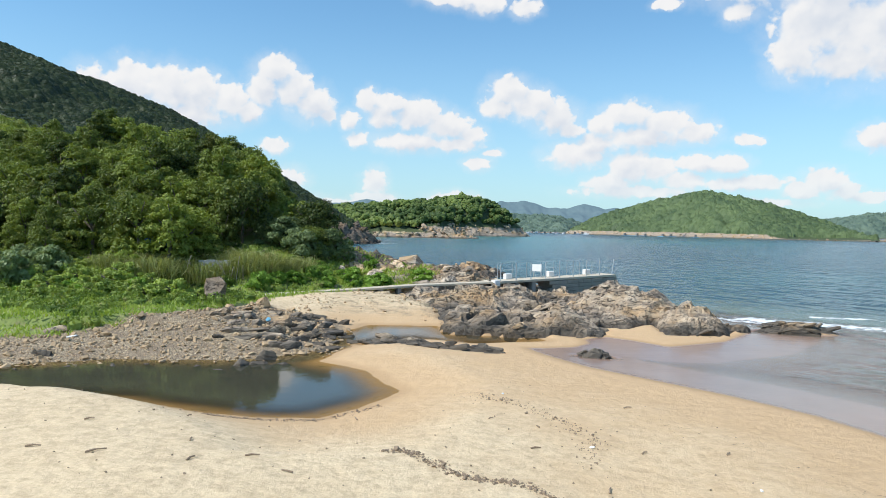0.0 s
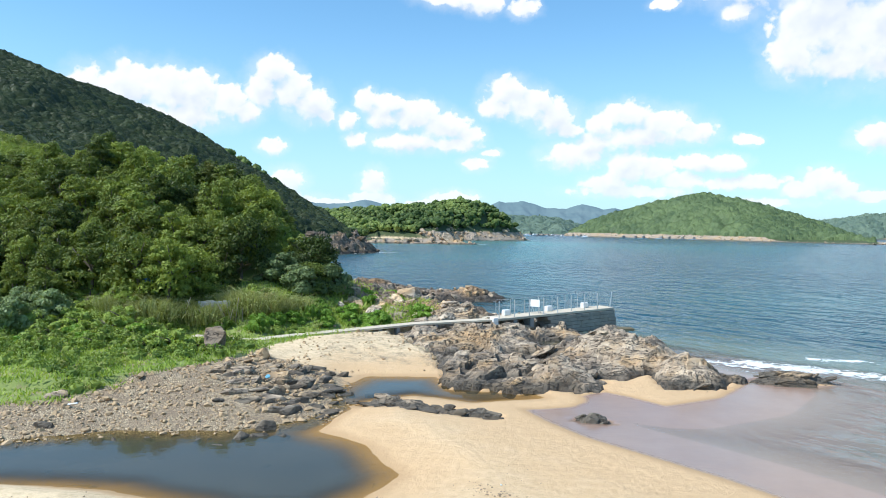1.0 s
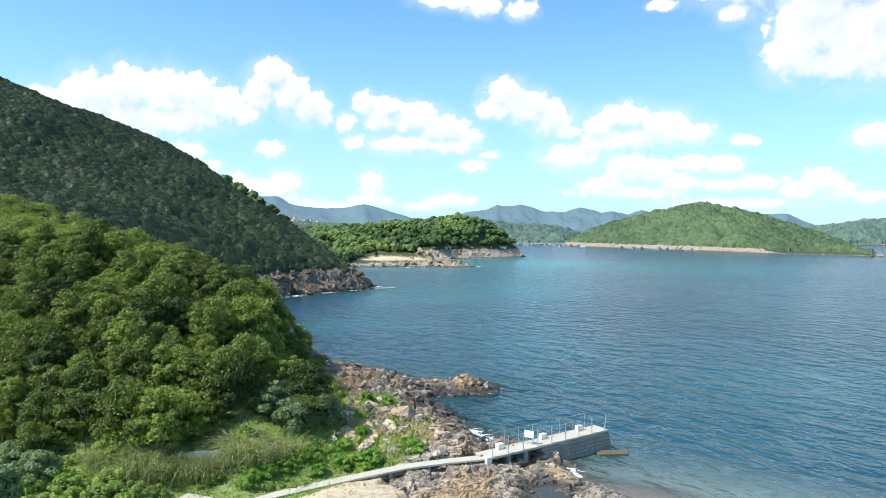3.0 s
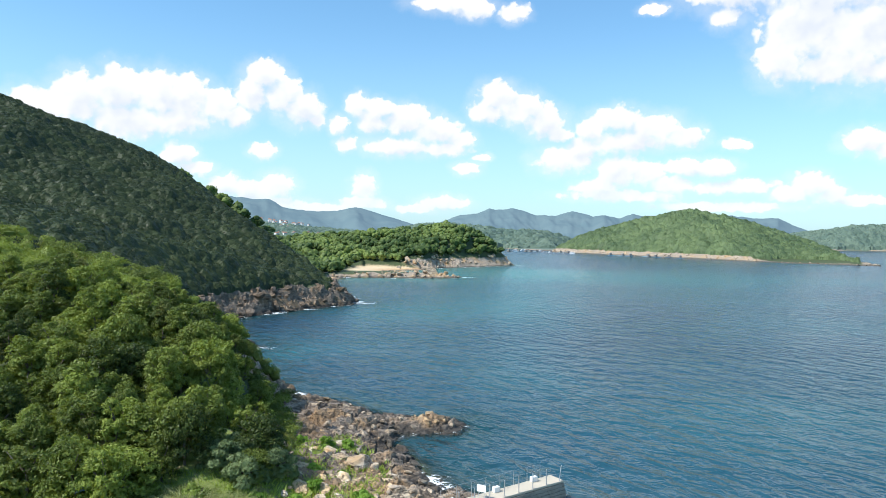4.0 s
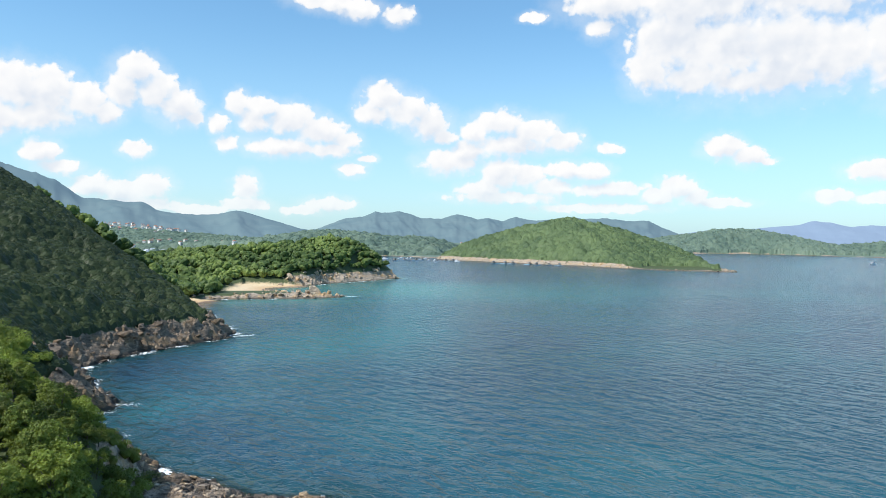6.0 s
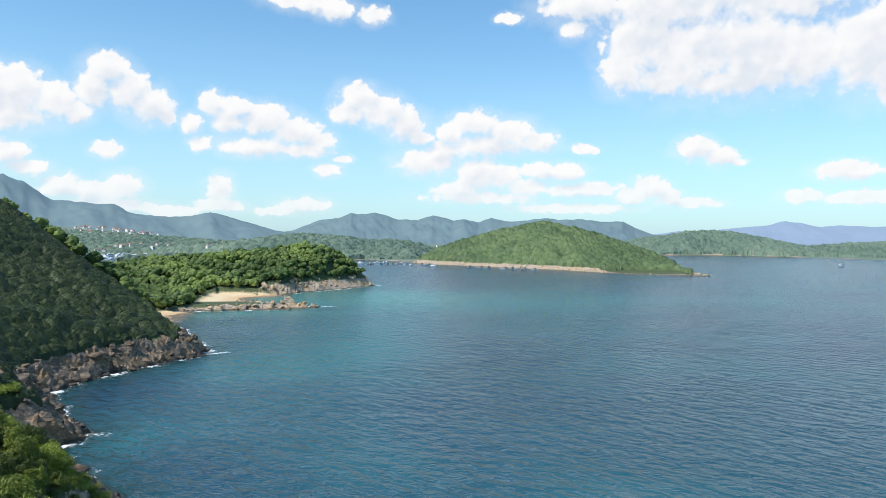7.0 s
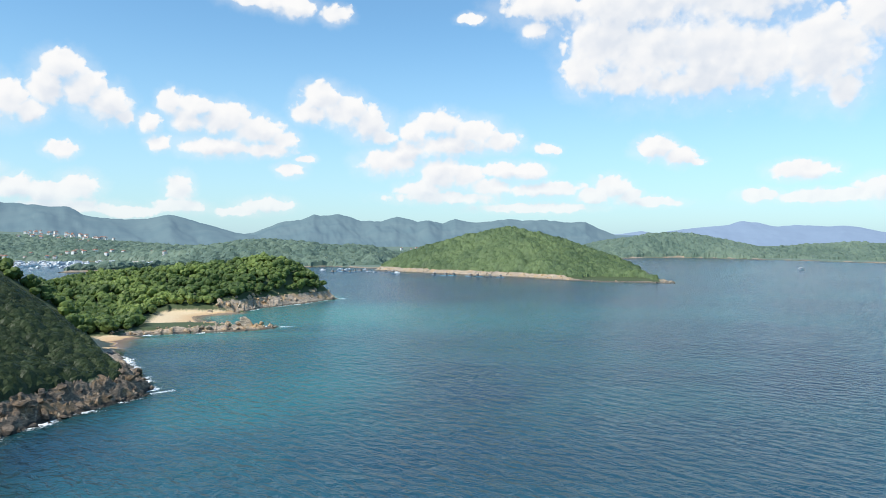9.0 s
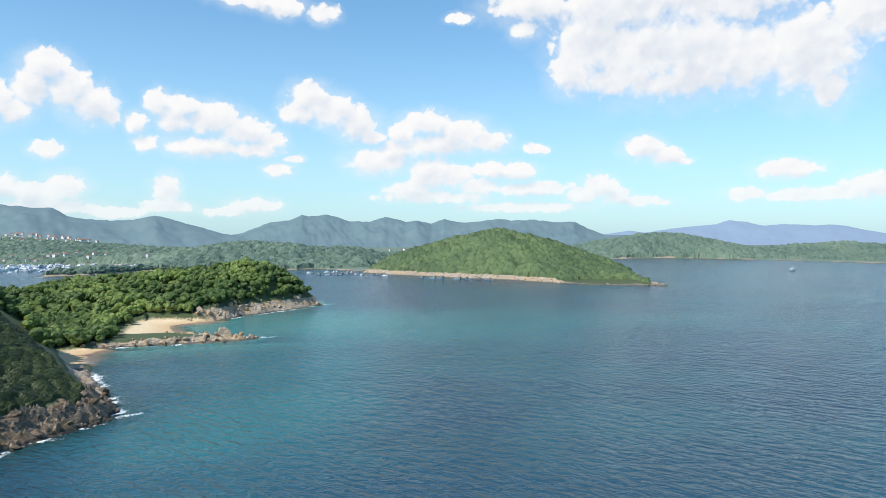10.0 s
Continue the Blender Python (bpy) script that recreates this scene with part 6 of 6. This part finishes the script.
for i in range(16):
    bm = bmesh.new()
    x = rng.uniform(-19, -14.5)
    y = rng.uniform(50.2, 51.0)
    z = height(x, y)
    tube(bm, (x, y, z - 0.1), (x + rng.normal() * 0.4, y + rng.normal() * 0.2, z + rng.uniform(1.0, 2.0)), 0.028, 5)
    ob = tagged(part("bare_branch", bm, plain("bleached_wood", (0.30, 0.26, 0.21), (0.46, 0.41, 0.34), 6.0) if i == 0 else bpy.data.materials["bleached_wood"]), "bleached bare branch before the shed", "branch", "bare branches")
tarp = tagged(new("tarpaulin"), "faded blue tarpaulin under the trees", "tarpaulin")
bm = bmesh.new()
bmesh.ops.create_grid(bm, x_segments=8, y_segments=5, size=0.5)
for v in bm.verts:
    v.co = Vector((v.co.x * 1.9, v.co.y * 1.3, 0.35 * math.cos(v.co.x * 2.6) + 0.06 * math.sin(v.co.y * 9)))
bmesh.ops.solidify(bm, geom=list(bm.faces), thickness=0.02)
part("sheet", bm, plain("tarp_cloth", (0.03, 0.09, 0.22), (0.08, 0.19, 0.38), 2.0, 0.6), tarp)
tarp.matrix_basis = pose(-22.0, 53.2, height(-22, 53.2) + 1.2, 25, 0, 10)

# ---------------------------------------------------------------- boats and houses across the bay
HULL = plain("white_hull", (0.74, 0.76, 0.78), (0.88, 0.89, 0.90), 0.5, 0.35)
GLASS = plain("dark_cabin_glass", (0.03, 0.04, 0.05), (0.06, 0.07, 0.09), 0.5, 0.15)


def boat(label):
    root = tagged(new("boat"), label, "boat", "moored boats")
    bm = bmesh.new()
    rings = []
    for x, half, keel, top in ((-3.6, 1.15, 0.2, 1.1), (-1.5, 1.35, -0.1, 1.1), (1.0, 1.25, -0.1, 1.25), (2.8, 0.7, 0.1, 1.45), (4.0, 0.06, 0.7, 1.6)):
        rings.append([bm.verts.new(p) for p in ((x, -half, top), (x, -half * 0.8, keel + 0.25), (x, 0, keel - 0.1), (x, half * 0.8, keel + 0.25), (x, half, top))])
    for lo, hi in zip(rings, rings[1:]):
        for j in range(4):
            bm.faces.new((lo[j], lo[j + 1], hi[j + 1], hi[j]))
        bm.faces.new((lo[4], lo[0], hi[0], hi[4]))
    bm.faces.new(rings[0])
    bmesh.ops.recalc_face_normals(bm, faces=bm.faces)
    part("hull", bm, HULL, root)
    bm = bmesh.new()
    v = box(bm, -1.8, 1.4, -0.85, 0.85, 1.15, 2.3, 0.08)
    part("cabin", bm, HULL, root)
    bm = bmesh.new()
    box(bm, -1.5, 1.46, -0.88, 0.88, 1.6, 2.0, 0.0)
    part("window_band", bm, GLASS, root)
    return root


def drop(proto):
    for c in (proto, *list(proto.children)):
        bpy.data.objects.remove(c)


proto = boat("small white motor cruiser moored in the bay")
berths = []
for x, y in scatter(900, (-420, -150, 1010, 1290), lambda x, y: (land(x, y)[0] < -1) & (y > 1040 + 0.3 * (x + 300)), 11.0, rng)[:150]:
    berths.append((x, y, rng.uniform(1.1, 2.1)))
for x, y in scatter(300, (60, 210, 830, 960), lambda x, y: (land(x, y)[0] < -0.5) & (y > 1010 - x), 9.0, rng)[:10]:
    berths.append((x, y, rng.uniform(0.6, 1.1)))
for x, y, s in berths:
    m = pose(x, y, -0.2, 0, 0, rng.normal(20, 40)) @ Matrix.Diagonal((s, s, s, 1))
    copy_thing(proto, m).matrix_basis = m
m = pose(690, 800, -0.2, 0, 0, 200) @ Matrix.Diagonal((1.6, 1.6, 1.6, 1))
copy_thing(proto, m).matrix_basis = m
drop(proto)

FLOAT = plain("grey_raft_timber", (0.16, 0.15, 0.14), (0.36, 0.34, 0.31), 0.6, 0.85)
raft_proto = tagged(new("fish_raft"), "timber fish-farm raft with blue drums and a hut", "raft", "fish rafts")
for i in range(4):
    bm = bmesh.new()
    box(bm, -4, 4, -3.1 + i * 2.0, -2.7 + i * 2.0, 0.1, 0.35, 0.02)
    part("beam", bm, FLOAT, raft_proto)
    bm = bmesh.new()
    tube(bm, (-3.6, -2.9 + i * 2.0, -0.1), (3.6, -2.9 + i * 2.0, -0.1), 0.3, 8)
    part("drum_float", bm, BLUE, raft_proto)
for i in range(3):
    bm = bmesh.new()
    box(bm, -3.6 + i * 3.4, -3.2 + i * 3.4, -3.2, 3.4, 0.36, 0.5, 0.02)
    part("cross_beam", bm, FLOAT, raft_proto)
bm = bmesh.new()
box(bm, -2.6, -0.2, -1.6, 0.8, 0.51, 2.4, 0.04)
part("hut", bm, FLOAT, raft_proto)
bm = bmesh.new()
box(bm, -2.9, 0.1, -1.9, 1.1, 2.42, 2.6, 0.04)
part("hut_roof", bm, SHEET, raft_proto)
for x, y in ((205, 808), (214, 800), (222, 796), (236, 778), (244, 768), (255, 762), (262, 750), (142, 905), (150, 893), (160, 880), (133, 915), (125, 900), (118, 885), (110, 905), (168, 866), (98, 893)):
    m = pose(x - 6, y - 8, 0.15, 0, 0, rng.uniform(0, 180))
    copy_thing(raft_proto, m).matrix_basis = m
drop(raft_proto)

ROOF = plain("terracotta_roof", (0.26, 0.10, 0.06), (0.40, 0.19, 0.12), 0.3, 0.8)
WALL = plain("white_rendered_wall", (0.62, 0.60, 0.56), (0.80, 0.78, 0.74), 0.2, 0.85)


def house(label, storeys):
    root = tagged(new("house"), label, "house", "houses of the far town")
    hh = 3.0 * storeys
    bm = bmesh.new()
    box(bm, -4.5, 4.5, -4, 4, -3, hh, 0.1)
    part("body", bm, WALL, root)
    bm = bmesh.new()
    a_ = [bm.verts.new(p) for p in ((-4.9, -4.4, hh), (4.9, -4.4, hh), (4.9, 4.4, hh), (-4.9, 4.4, hh), (-2.5, 0, hh + 1.8), (2.5, 0, hh + 1.8))]
    for f in ((0, 1, 5, 4), (1, 2, 5), (2, 3, 4, 5), (3, 0, 4), (3, 2, 1, 0)):
        bm.faces.new([a_[i] for i in f])
    part("roof", bm, ROOF, root)
    for s in range(storeys):
        for x in (-3.0, 0.0, 3.0):
            bm = bmesh.new()
            box(bm, x - 0.8, x + 0.8, -4.08, -3.9, s * 3 + 0.8, s * 3 + 2.3, 0.0)
            part("window", bm, GLASS, root)
    return root


for storeys, box_, n in ((3, (-520, -60, 1290, 1420), 46), (2, (-500, -320, 1680, 1850), 44), (3, (-180, 20, 1200, 1350), 10), (3, (150, 420, 1700, 1900), 10)):
    proto = house("white rendered house with a red hipped roof", storeys)
    for x, y in scatter(1200, box_, lambda x, y: land(x, y)[1]["sf"] > 6, 13.0, rng)[:n]:
        s = rng.uniform(0.5, 0.85)
        m = pose(x, y, height(x, y) + 1.5, 0, 0, rng.normal(0, 35)) @ Matrix.Diagonal((s, s, s, 1))
        copy_thing(proto, m).matrix_basis = m
    drop(proto)
